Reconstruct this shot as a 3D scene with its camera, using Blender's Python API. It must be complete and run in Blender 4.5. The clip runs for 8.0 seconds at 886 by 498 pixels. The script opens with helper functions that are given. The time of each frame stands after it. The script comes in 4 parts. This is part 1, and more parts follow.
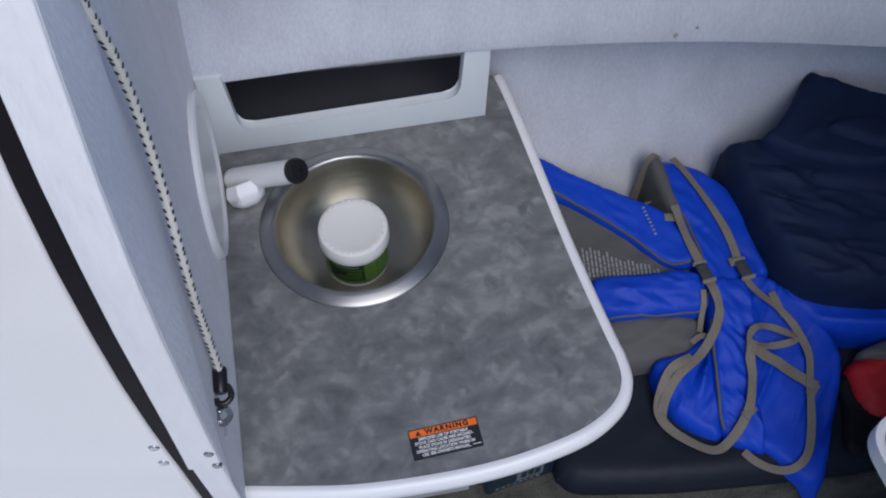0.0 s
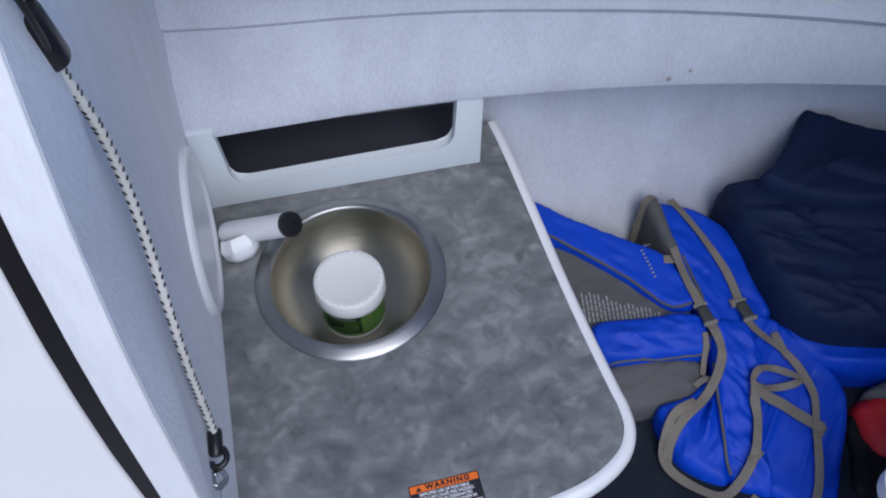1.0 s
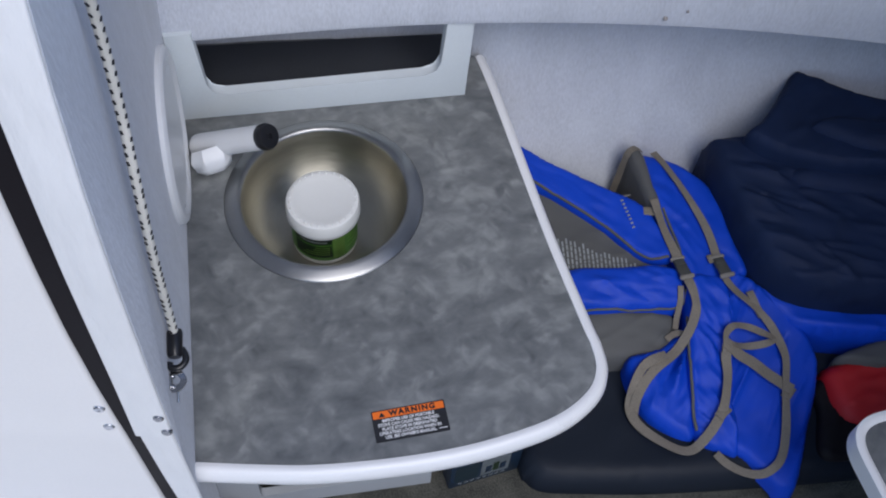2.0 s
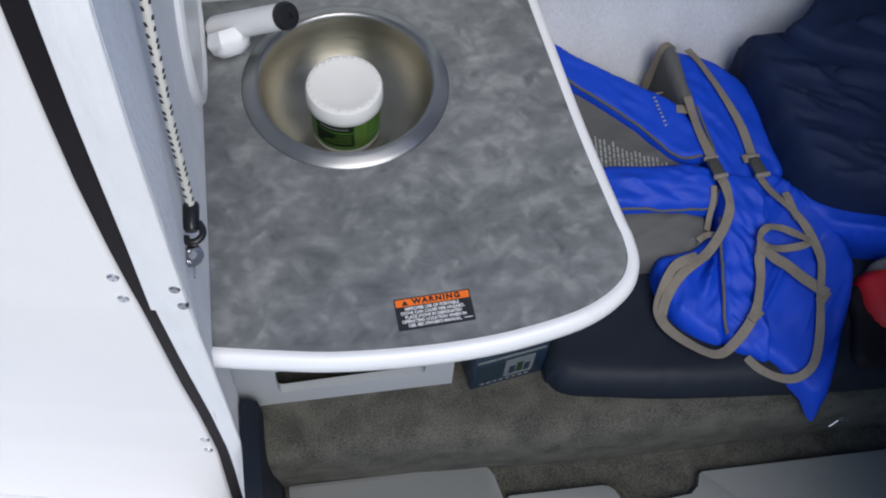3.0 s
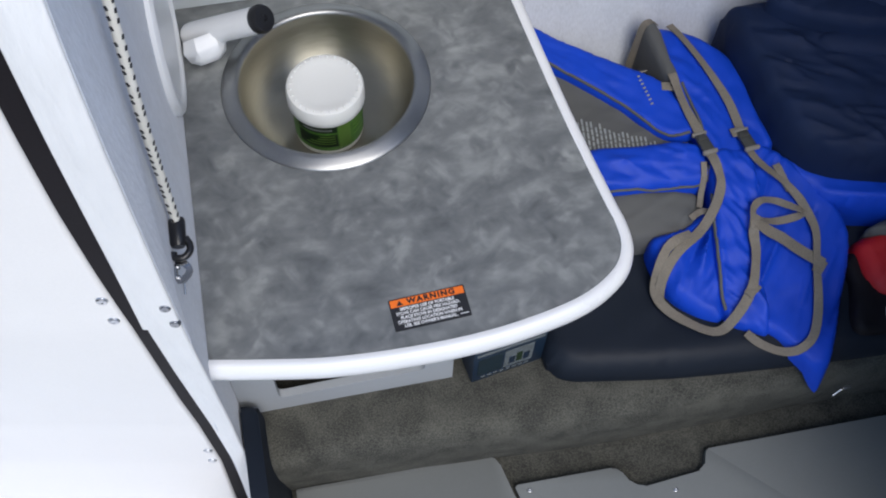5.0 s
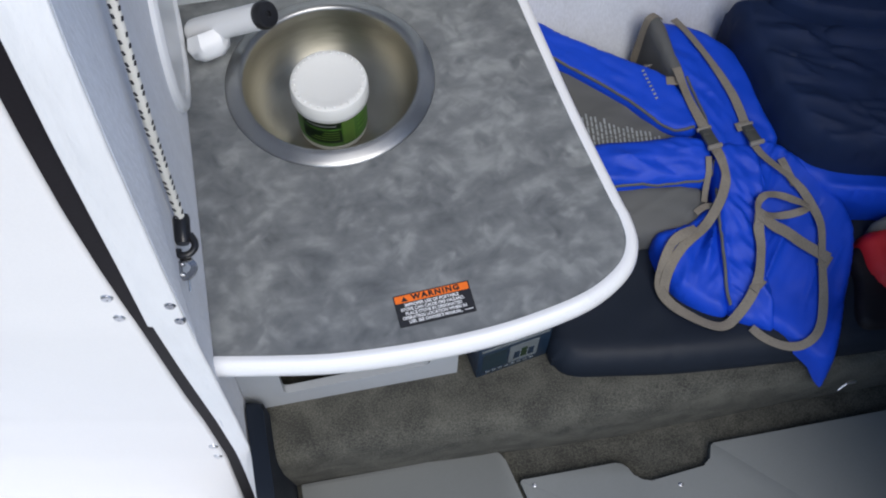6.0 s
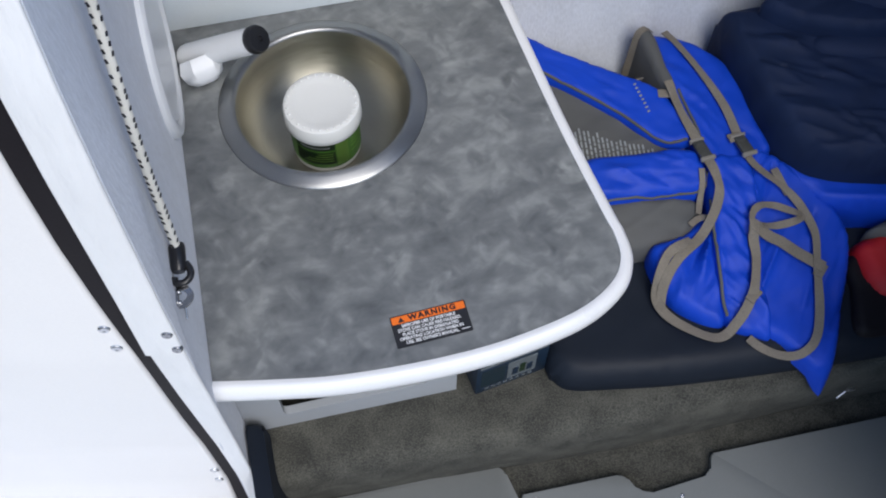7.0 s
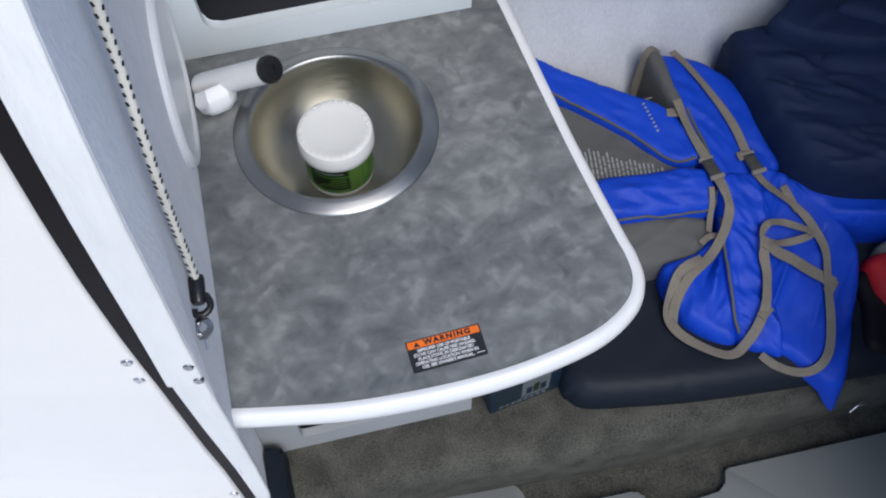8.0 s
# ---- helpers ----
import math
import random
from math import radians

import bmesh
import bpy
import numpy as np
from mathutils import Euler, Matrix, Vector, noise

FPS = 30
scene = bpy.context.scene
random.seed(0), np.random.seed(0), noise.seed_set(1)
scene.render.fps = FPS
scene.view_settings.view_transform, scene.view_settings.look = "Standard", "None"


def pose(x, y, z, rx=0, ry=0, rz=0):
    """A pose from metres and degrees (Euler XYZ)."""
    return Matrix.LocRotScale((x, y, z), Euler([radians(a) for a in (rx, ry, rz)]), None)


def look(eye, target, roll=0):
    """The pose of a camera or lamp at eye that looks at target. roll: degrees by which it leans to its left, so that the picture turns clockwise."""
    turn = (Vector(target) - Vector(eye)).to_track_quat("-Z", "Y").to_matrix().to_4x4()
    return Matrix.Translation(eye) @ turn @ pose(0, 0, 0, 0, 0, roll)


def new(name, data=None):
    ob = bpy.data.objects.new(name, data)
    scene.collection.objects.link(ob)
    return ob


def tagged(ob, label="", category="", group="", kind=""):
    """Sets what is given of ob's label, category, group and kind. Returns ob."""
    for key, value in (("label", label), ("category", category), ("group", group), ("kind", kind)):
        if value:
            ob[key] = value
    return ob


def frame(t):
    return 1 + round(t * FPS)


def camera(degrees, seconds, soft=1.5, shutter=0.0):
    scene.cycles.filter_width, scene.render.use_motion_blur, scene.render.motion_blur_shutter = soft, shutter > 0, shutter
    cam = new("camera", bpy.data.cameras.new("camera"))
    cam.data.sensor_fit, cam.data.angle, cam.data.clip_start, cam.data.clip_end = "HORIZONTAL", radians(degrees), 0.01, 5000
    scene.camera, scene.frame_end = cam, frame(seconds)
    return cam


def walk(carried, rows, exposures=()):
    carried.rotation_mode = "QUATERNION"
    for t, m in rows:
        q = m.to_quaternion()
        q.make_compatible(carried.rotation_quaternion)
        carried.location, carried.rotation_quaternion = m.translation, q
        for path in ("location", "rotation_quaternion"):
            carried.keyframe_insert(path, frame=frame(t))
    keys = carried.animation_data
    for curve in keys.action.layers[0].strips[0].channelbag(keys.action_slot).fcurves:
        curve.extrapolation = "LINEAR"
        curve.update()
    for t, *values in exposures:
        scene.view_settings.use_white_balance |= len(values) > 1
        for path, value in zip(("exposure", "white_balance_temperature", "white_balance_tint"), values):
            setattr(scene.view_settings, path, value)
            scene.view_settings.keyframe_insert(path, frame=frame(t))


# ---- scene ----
# The origin is the middle of the sink, at the height of the countertop.
cam = camera(46.97, 8.0, soft=2.0)
ROWS = [  # seconds, eye, direction of view, roll
    (0, (-0.0180, -0.8858, 1.3599), (0.0925, 0.5118, -0.8541), -0.22),
    (0.5, (-0.0307, -0.8792, 1.3677), (0.0927, 0.5302, -0.8428), 0.48),
    (1, (-0.0028, -0.8583, 1.3605), (0.0951, 0.5393, -0.8368), -1.80),
    (1.5, (-0.0088, -0.8586, 1.3425), (0.1073, 0.5476, -0.8298), -1.32),
    (2, (-0.0353, -0.9052, 1.2692), (0.1319, 0.5242, -0.8413), 5.70),
    (2.2, (-0.0778, -0.9599, 1.2133), (0.1276, 0.5177, -0.8460), 8.83),
    (3.3, (-0.0487, -0.9370, 1.1764), (0.1078, 0.4695, -0.8763), 4.17),
    (3.5, (-0.0524, -0.9390, 1.1739), (0.1051, 0.4658, -0.8786), 3.59),
    (4, (-0.0557, -0.9384, 1.1732), (0.1024, 0.4664, -0.8786), 3.34),
    (4.5, (-0.0454, -0.9247, 1.1764), (0.1166, 0.4643, -0.8780), 2.92),
    (6, (-0.0447, -0.9139, 1.1803), (0.1105, 0.4576, -0.8823), 2.24),
    (6.5, (-0.0439, -0.9140, 1.1825), (0.1109, 0.4623, -0.8798), 1.63),
    (7, (-0.0361, -0.9037, 1.1929), (0.1115, 0.4638, -0.8789), 0.88),
    (7.5, (-0.0455, -0.9026, 1.1988), (0.1125, 0.4691, -0.8760), 1.10),
    (8, (-0.0389, -0.8889, 1.2204), (0.1038, 0.4707, -0.8762), -0.89),
]
walk(cam, [(t, look(e, Vector(e) + Vector(d), r)) for t, e, d, r in ROWS],
     exposures=[(0.0, -0.77, 6120, 14), (0.5, -0.62, 6020, 14), (1.5, -0.56, 5750, 14), (2.0, -0.64, 6080, 13), (3.5, -0.30, 6400, 10), (8.0, -0.28, 6350, 10)])

# ---- light ----
world = bpy.data.worlds.new("world")
scene.world = world
world.use_nodes = True
wn = world.node_tree
sky = wn.nodes.new("ShaderNodeTexSky")
sky.sky_type, sky.sun_disc = "NISHITA", False
sky.sun_elevation, sky.sun_rotation = radians(54), radians(169)
back = wn.nodes["Background"]
back.inputs["Strength"].default_value = 0.215
wn.links.new(sky.outputs[0], back.inputs[0])
sun = new("sun", bpy.data.lights.new("sun", "SUN"))
sun.data.energy, sun.data.angle, sun.data.color = 2.65, radians(42), (1.0, 0.955, 0.89)
sun.matrix_world = look((0.46, -2.4, 3.4), (0, 0, 0))


# ---- materials ----
def material(name, base, rough=0.6, metal=0.0, **more):
    """Colour with two scales of variation (large stains, fine grain) and relief, in object space.
    more: vary, large, fine, grain (share of fine grain), bump, stretch (x, y, z), coat, sheen, tint (second colour)."""
    m = bpy.data.materials.new(name)
    m.use_nodes = True
    nt = m.node_tree
    p = nt.nodes["Principled BSDF"]
    p.inputs["Roughness"].default_value, p.inputs["Metallic"].default_value = rough, metal
    p.inputs["Coat Weight"].default_value = more.get("coat", 0.0)
    p.inputs["Specular IOR Level"].default_value = more.get("spec", 0.5)
    p.inputs["Sheen Weight"].default_value = more.get("sheen", 0.0)
    tc = nt.nodes.new("ShaderNodeTexCoord")
    mp = nt.nodes.new("ShaderNodeMapping")
    mp.inputs["Scale"].default_value = more.get("stretch", (1, 1, 1))
    nt.links.new(tc.outputs["Object"], mp.inputs[0])

    def tex(scale, detail, distortion=0.0):
        n = nt.nodes.new("ShaderNodeTexNoise")
        n.inputs["Scale"].default_value, n.inputs["Detail"].default_value = scale, detail
        n.inputs["Distortion"].default_value = distortion
        nt.links.new(mp.outputs[0], n.inputs["Vector"])
        return n.outputs["Fac"]

    big, small = tex(more.get("large", 6), 4, more.get("swirl", 0.4)), tex(more.get("fine", 350), 3)
    mix = nt.nodes.new("ShaderNodeMix")
    mix.inputs["Factor"].default_value = more.get("grain", 0.4)
    nt.links.new(big, mix.inputs["A"])
    nt.links.new(small, mix.inputs["B"])
    ramp = nt.nodes.new("ShaderNodeValToRGB")
    v = more.get("vary", 0.12)
    other = more.get("tint", base)
    ramp.color_ramp.elements[0].position, ramp.color_ramp.elements[1].position = more.get("span", (0.3, 0.7))
    ramp.color_ramp.elements[0].color = (*[c * (1 - v) for c in base], 1)
    ramp.color_ramp.elements[1].color = (*[min(1, c * (1 + v)) for c in other], 1)
    nt.links.new(mix.outputs["Result"], ramp.inputs[0])
    nt.links.new(ramp.outputs[0], p.inputs["Base Color"])
    if more.get("bump", 0.2):
        bump = nt.nodes.new("ShaderNodeBump")
        bump.inputs["Strength"].default_value, bump.inputs["Distance"].default_value = more.get("bump", 0.2), more.get("depth", 0.001)
        nt.links.new(small, bump.inputs["Height"])
        nt.links.new(bump.outputs[0], p.inputs["Normal"])
    if more.get("wrinkle"):
        crease = nt.nodes.new("ShaderNodeTexNoise")
        crease.noise_type = "RIDGED_MULTIFRACTAL"
        crease.inputs["Scale"].default_value, crease.inputs["Detail"].default_value, crease.inputs["Distortion"].default_value = more.get("crease", 9), 2.5, 0.6
        nt.links.new(mp.outputs[0], crease.inputs["Vector"])
        second = nt.nodes.new("ShaderNodeBump")
        second.inputs["Strength"].default_value, second.inputs["Distance"].default_value = more["wrinkle"], 0.012
        nt.links.new(crease.outputs["Fac"], second.inputs["Height"])
        nt.links.new(bump.outputs[0], second.inputs["Normal"])
        nt.links.new(second.outputs[0], p.inputs["Normal"])
    rr = nt.nodes.new("ShaderNodeMapRange")
    rr.inputs["To Min"].default_value, rr.inputs["To Max"].default_value = max(0.03, rough - 0.08), min(1, rough + 0.08)
    nt.links.new(big, rr.inputs["Value"])
    nt.links.new(rr.outputs[0], p.inputs["Roughness"])
    return m


M_LINER = material("liner_fabric", (0.575, 0.602, 0.66), 0.95, vary=0.13, large=14, fine=260, grain=0.5, bump=0.5, depth=0.002, stretch=(1, 1, 0.35), sheen=0.2)
M_GEL = material("white_gelcoat", (0.87, 0.85, 0.83), 0.18, vary=0.03, large=3, bump=0.03, coat=0.4)
M_TRIM = material("white_textured_plastic", (0.84, 0.84, 0.84), 0.45, vary=0.05, fine=75, bump=1.0, depth=0.0025, stretch=(1, 1, 0.3))
M_RUBBER = material("black_rubber", (0.010, 0.008, 0.010), 0.6, vary=0.2, spec=0.2)
M_EDGE = material("white_edge_vinyl", (0.82, 0.82, 0.82), 0.3, vary=0.03, large=12, bump=0.04)
M_PANEL = material("white_starboard", (0.70, 0.75, 0.77), 0.45, vary=0.04, bump=0.12)
M_PLASTIC = material("white_plastic", (0.78, 0.79, 0.80), 0.32, vary=0.03, bump=0.05)
M_BLACK = material("black_plastic", (0.012, 0.012, 0.014), 0.3, vary=0.2, bump=0.05)
M_CARPET = material("brown_grey_carpet", (0.047, 0.047, 0.040), 1.0, vary=0.34, tint=(0.078, 0.077, 0.064), large=20, fine=420, grain=0.58, bump=0.5, depth=0.003, span=(0.38, 0.62))
M_BOARD = material("grey_board", (0.20, 0.21, 0.205), 0.4, vary=0.06, large=7, bump=0.05)
M_NAVYVINYL = material("navy_vinyl", (0.006, 0.0105, 0.020), 0.62, spec=0.35, vary=0.12, fine=600, bump=0.25)
M_NAVYCLOTH = material("navy_nylon", (0.007, 0.017, 0.054), 0.70, vary=0.2, large=14, fine=900, bump=0.2, spec=0.25, wrinkle=0.55, crease=13)
M_BLUE = material("blue_nylon", (0.005, 0.056, 0.53), 0.52, vary=0.12, large=18, fine=900, bump=0.2, spec=0.3, wrinkle=0.4, crease=16)
M_GREYCLOTH = material("grey_nylon", (0.095, 0.096, 0.094), 0.7, vary=0.15, fine=900, bump=0.3)
M_WEB = material("grey_webbing", (0.215, 0.188, 0.150), 0.8, vary=0.25, large=25, fine=520, grain=0.6, bump=0.8, depth=0.0015)
M_BUCKLE = material("grey_buckle_plastic", (0.065, 0.065, 0.058), 0.4, vary=0.1)
M_RED = material("red_nylon", (0.50, 0.010, 0.014), 0.55, vary=0.12, large=16, fine=900, bump=0.2)
M_LID = material("jar_lid_plastic", (0.72, 0.72, 0.69), 0.35, vary=0.03, bump=0.05)
M_GREEN = material("green_label_paper", (0.065, 0.17, 0.026), 0.4, vary=0.35, large=40, grain=0.2, bump=0.02)
M_DARKGREEN = material("dark_label_print", (0.012, 0.03, 0.012), 0.4, vary=0.2, bump=0)
M_LIME = material("light_green_print", (0.16, 0.30, 0.06), 0.4, vary=0.1, bump=0)
M_STEEL = material("brushed_steel", (0.40, 0.385, 0.33), 0.37, 1.0, vary=0.07, large=30, fine=500, grain=0.4, bump=0.06, stretch=(1, 1, 8))
M_STEEL_RIM = material("polished_steel", (0.38, 0.38, 0.375), 0.36, 1.0, vary=0.05, large=20, bump=0.03)
M_BAR = material("worn_grey_plastic", (0.26, 0.24, 0.21), 0.3, vary=0.1)
M_TEAL = material("dark_teal_print", (0.010, 0.025, 0.036), 0.4, vary=0.4, large=60, bump=0)
# white moulding; the shade under the counter is put into its grey
M_LOCKER = material("shaded_white_moulding", (0.39, 0.41, 0.43), 0.45, vary=0.05, bump=0.1)
M_CHROME = material("chrome", (0.74, 0.74, 0.75), 0.28, 1.0, vary=0.05, bump=0.02)
M_FITTING = material("worn_chrome", (0.42, 0.42, 0.43), 0.24, 1.0, vary=0.1, bump=0.02)
M_SMUDGE = material("brown_grey_smudge", (0.30, 0.28, 0.27), 0.9, vary=0.3, large=200, bump=0)
M_ORANGE = material("orange_print", (0.85, 0.17, 0.015), 0.4, vary=0.06, bump=0)
M_STICKER = material("black_print", (0.018, 0.018, 0.02), 0.4, vary=0.1, bump=0)
M_INK = material("white_print", (0.75, 0.75, 0.75), 0.5, vary=0.03, bump=0)
M_ROPE = material("cream_braid", (0.76, 0.74, 0.67), 0.85, vary=0.15, fine=900, bump=0.6)
M_DARK_SHEET = material("dark_grey_sheet", (0.030, 0.033, 0.040), 0.8, vary=0.2, large=12, fine=300, bump=0.4)
M_DIMPRINT = material("dim_blue_grey_print", (0.13, 0.15, 0.16), 0.5, vary=0.3, large=60, bump=0)
M_CARTON = material("blue_carton", (0.008, 0.022, 0.045), 0.4, vary=0.2, bump=0.05)
M_GREYPRINT = material("grey_print", (0.30, 0.32, 0.32), 0.5, vary=0.2, large=60, bump=0)


def spun(m, amount):
    """Sheen of spun metal: the grooves run round the axis."""
    nt = m.node_tree
    p = nt.nodes["Principled BSDF"]
    p.inputs["Anisotropic"].default_value, p.inputs["Anisotropic Rotation"].default_value = amount, 0.25
    tan = nt.nodes.new("ShaderNodeTangent")
    tan.direction_type, tan.axis = "RADIAL", "Z"
    nt.links.new(tan.outputs[0], p.inputs["Tangent"])


spun(M_STEEL, 0.78)
spun(M_STEEL_RIM, 0.6)


def laminate():
    """Dark grey laminate with dabbed, brushed patches in two sizes over a soft cloud."""
    m = material("grey_laminate", (0.10, 0.105, 0.115), 0.36, vary=0.1, bump=0.04)
    nt = m.node_tree
    p = nt.nodes["Principled BSDF"]
    tc = nt.nodes.new("ShaderNodeTexCoord")

    def noise_at(scale, detail, vector, rough=0.55, distortion=0.0):
        n = nt.nodes.new("ShaderNodeTexNoise")
        n.inputs["Scale"].default_value, n.inputs["Detail"].default_value = scale, detail
        n.inputs["Roughness"].default_value, n.inputs["Distortion"].default_value = rough, distortion
        nt.links.new(vector, n.inputs["Vector"])
        return n

    def stretch(turn, scale, amount):
        """The surface turned and drawn out, bent a little so that no stroke is straight."""
        w = noise_at(9, 2, tc.outputs["Object"])
        add = nt.nodes.new("ShaderNodeVectorMath")
        add.operation = "MULTIPLY_ADD"
        add.inputs[1].default_value = (amount, amount, 0.0)
        nt.links.new(w.outputs["Color"], add.inputs[0])
        nt.links.new(tc.outputs["Object"], add.inputs[2])
        mp = nt.nodes.new("ShaderNodeMapping")
        mp.vector_type = "TEXTURE"
        mp.inputs["Rotation"].default_value, mp.inputs["Scale"].default_value = (0, 0, turn), scale
        nt.links.new(add.outputs[0], mp.inputs[0])
        return mp.outputs[0]

    def blend(a, b, factor):
        mix = nt.nodes.new("ShaderNodeMix")
        if isinstance(factor, float):
            mix.inputs["Factor"].default_value = factor
        else:
            nt.links.new(factor, mix.inputs["Factor"])
        nt.links.new(a, mix.inputs["A"])
        nt.links.new(b, mix.inputs["B"])
        return mix.outputs["Result"]

    def patches(scale, shift):
        """Where one direction of stroke gives way to another."""
        mp = nt.nodes.new("ShaderNodeMapping")
        mp.inputs["Location"].default_value = shift
        nt.links.new(tc.outputs["Object"], mp.inputs[0])
        n = noise_at(scale, 2, mp.outputs[0], 0.5, 0.3)
        rng = nt.nodes.new("ShaderNodeMapRange")
        rng.inputs["From Min"].default_value, rng.inputs["From Max"].default_value = 0.44, 0.56
        nt.links.new(n.outputs["Fac"], rng.inputs["Value"])
        return rng.outputs[0]

    one = noise_at(29, 6, stretch(0.55, (1.0, 2.4, 1.0), 0.03), 0.56).outputs["Fac"]
    two = noise_at(33, 6, stretch(-0.95, (1.0, 2.2, 1.0), 0.03), 0.56).outputs["Fac"]
    three = noise_at(25, 6, stretch(1.55, (1.0, 2.0, 1.0), 0.03), 0.56).outputs["Fac"]
    strokes = blend(blend(one, two, patches(26, (0.0, 0.0, 0.0))), three, patches(22, (3.1, 1.7, 0.4)))
    cloud = noise_at(7, 3, tc.outputs["Object"], 0.55, 0.3)
    value = blend(strokes, cloud.outputs["Fac"], 0.30)
    ramp = nt.nodes.new("ShaderNodeValToRGB")
    e = ramp.color_ramp.elements
    e[0].position, e[0].color = 0.35, (0.090, 0.096, 0.100, 1)
    e[1].position, e[1].color = 0.67, (0.305, 0.315, 0.305, 1)
    mid = e.new(0.5)
    mid.color = (0.163, 0.170, 0.171, 1)
    nt.links.new(value, ramp.inputs[0])
    nt.links.new(ramp.outputs[0], p.inputs["Base Color"])
    return m


M_LAMINATE = laminate()


# ---- building helpers ----
def mesh_of(name, bm, mat, smooth=40):
    bmesh.ops.recalc_face_normals(bm, faces=bm.faces)
    me = bpy.data.meshes.new(name)
    for f in bm.faces:
        f.smooth = True
    for e in bm.edges:
        if len(e.link_faces) == 2 and e.calc_face_angle(0) > radians(smooth):
            e.smooth = False
    bm.to_mesh(me)
    bm.free()
    me.materials.append(mat)
    return me


def thing(name, at, label, category, group="", kind=""):
    ob = new(name)
    ob.empty_display_size = 0.02
    ob.matrix_basis = Matrix.Translation(at)
    return tagged(ob, label, category, group, kind)


def part(name, bm, mat, parent, label="", smooth=40):
    """A mesh, modelled in the world's place, under a thing or under a part of one."""
    ob = new(name, mesh_of(name, bm, mat, smooth))
    ob.parent = parent
    ob.matrix_parent_inverse = parent.matrix_basis.inverted() if parent.parent is None else Matrix()
    return tagged(ob, label)


def whole(name, bm, mat, label, category="", kind="", smooth=40, group=""):
    return tagged(new(name, mesh_of(name, bm, mat, smooth)), label, category, group, kind)


def box(lo, hi, bevel=0.003, turn=0.0, segs=2, bm=None):
    bm = bm or bmesh.new()
    c, s = (Vector(lo) + Vector(hi)) / 2, Vector(hi) - Vector(lo)
    got = bmesh.ops.create_cube(bm, size=1, matrix=Matrix.Translation(c) @ Matrix.Rotation(turn, 4, "Z") @ Matrix.Diagonal((*s, 1)))
    if bevel:
        edges = list({e for v in got["verts"] for e in v.link_edges})
        bmesh.ops.bevel(bm, geom=edges, offset=bevel, segments=segs, affect="EDGES", profile=0.5)
    return bm


def lathe(profile, n=48, m=None, bm=None):
    """Turns (radius, height) pairs round z, then places them by m."""
    bm, m = bm or bmesh.new(), m or Matrix()
    rings = []
    for r, h in profile:
        if r < 1e-6:
            rings.append([bm.verts.new(m @ Vector((0, 0, h)))])
        else:
            rings.append([bm.verts.new(m @ Vector((r * math.cos(i * math.tau / n), r * math.sin(i * math.tau / n), h))) for i in range(n)])
    for a, b in zip(rings, rings[1:]):
        for i in range(n):
            j = (i + 1) % n
            q = [a[i % len(a)], a[j % len(a)], b[j % len(b)], b[i % len(b)]]
            q = list(dict.fromkeys(q))
            if len(q) > 2:
                bm.faces.new(q)
    return bm


def along(a, b):
    """A place at a whose z axis looks at b."""
    return Matrix.Translation(a) @ (Vector(b) - Vector(a)).to_track_quat("Z", "Y").to_matrix().to_4x4()


def curve(points, n=8, closed=False):
    """A smooth line through the points."""
    p = [Vector(q) for q in points]
    out, last = [], len(p) if closed else len(p) - 1
    for i in range(last):
        if closed:
            a, b, c, d = p[i - 1], p[i], p[(i + 1) % len(p)], p[(i + 2) % len(p)]
        else:
            a, b, c, d = p[max(i - 1, 0)], p[i], p[i + 1], p[min(i + 2, len(p) - 1)]
        for k in range(n):
            t = k / n
            out.append(0.5 * (2 * b + (c - a) * t + (2 * a - 5 * b + 4 * c - d) * t * t + (3 * b - a - 3 * c + d) * t ** 3))
    if not closed:
        out.append(p[-1])
    return out


def sweep(line, profile, up=(0, 0, 1), closed=False, bm=None):
    """Carries a closed profile of (side, up) pairs along a line. up may be a list of one direction for each point."""
    bm = bm or bmesh.new()
    rings, n = [], len(line)
    for i, p in enumerate(line):
        t = (line[(i + 1) % n] - line[i - 1]) if closed else (line[min(i + 1, n - 1)] - line[max(i - 1, 0)])
        t.normalize()
        u = Vector(up[i] if isinstance(up, list) else up)
        side = t.cross(u).normalized()
        u = side.cross(t).normalized()
        rings.append([bm.verts.new(p + side * a + u * b) for a, b in profile])
    k = len(profile)
    for i in range(n if closed else n - 1):
        a, b = rings[i], rings[(i + 1) % n]
        for j in range(k):
            bm.faces.new((a[j], a[(j + 1) % k], b[(j + 1) % k], b[j]))
    if not closed:
        bm.faces.new(rings[0])
        bm.faces.new(rings[-1])
    return bm


def circle(r, n=12):
    return [(r * math.cos(i * math.tau / n), r * math.sin(i * math.tau / n)) for i in range(n)]


def slab(outline, lo, hi, axis="z", bevel=0.0, bm=None):
    """A plate with the given outline of pairs, from lo to hi along the axis (x: pairs are y, z; y: x, z; z: x, y)."""
    bm = bm or bmesh.new()

    def at(a, b, h):
        return {"z": (a, b, h), "y": (a, h, b), "x": (h, a, b)}[axis]

    low = [bm.verts.new(at(a, b, lo)) for a, b in outline]
    top = [bm.verts.new(at(a, b, hi)) for a, b in outline]
    n = len(low)
    f1, f2 = bm.faces.new(low), bm.faces.new(top)
    for i in range(n):
        bm.faces.new((low[i], low[(i + 1) % n], top[(i + 1) % n], top[i]))
    if bevel:
        edges = list(set(f1.edges) | set(f2.edges))
        bmesh.ops.bevel(bm, geom=edges, offset=bevel, segments=2, affect="EDGES", profile=0.5)
    return bm


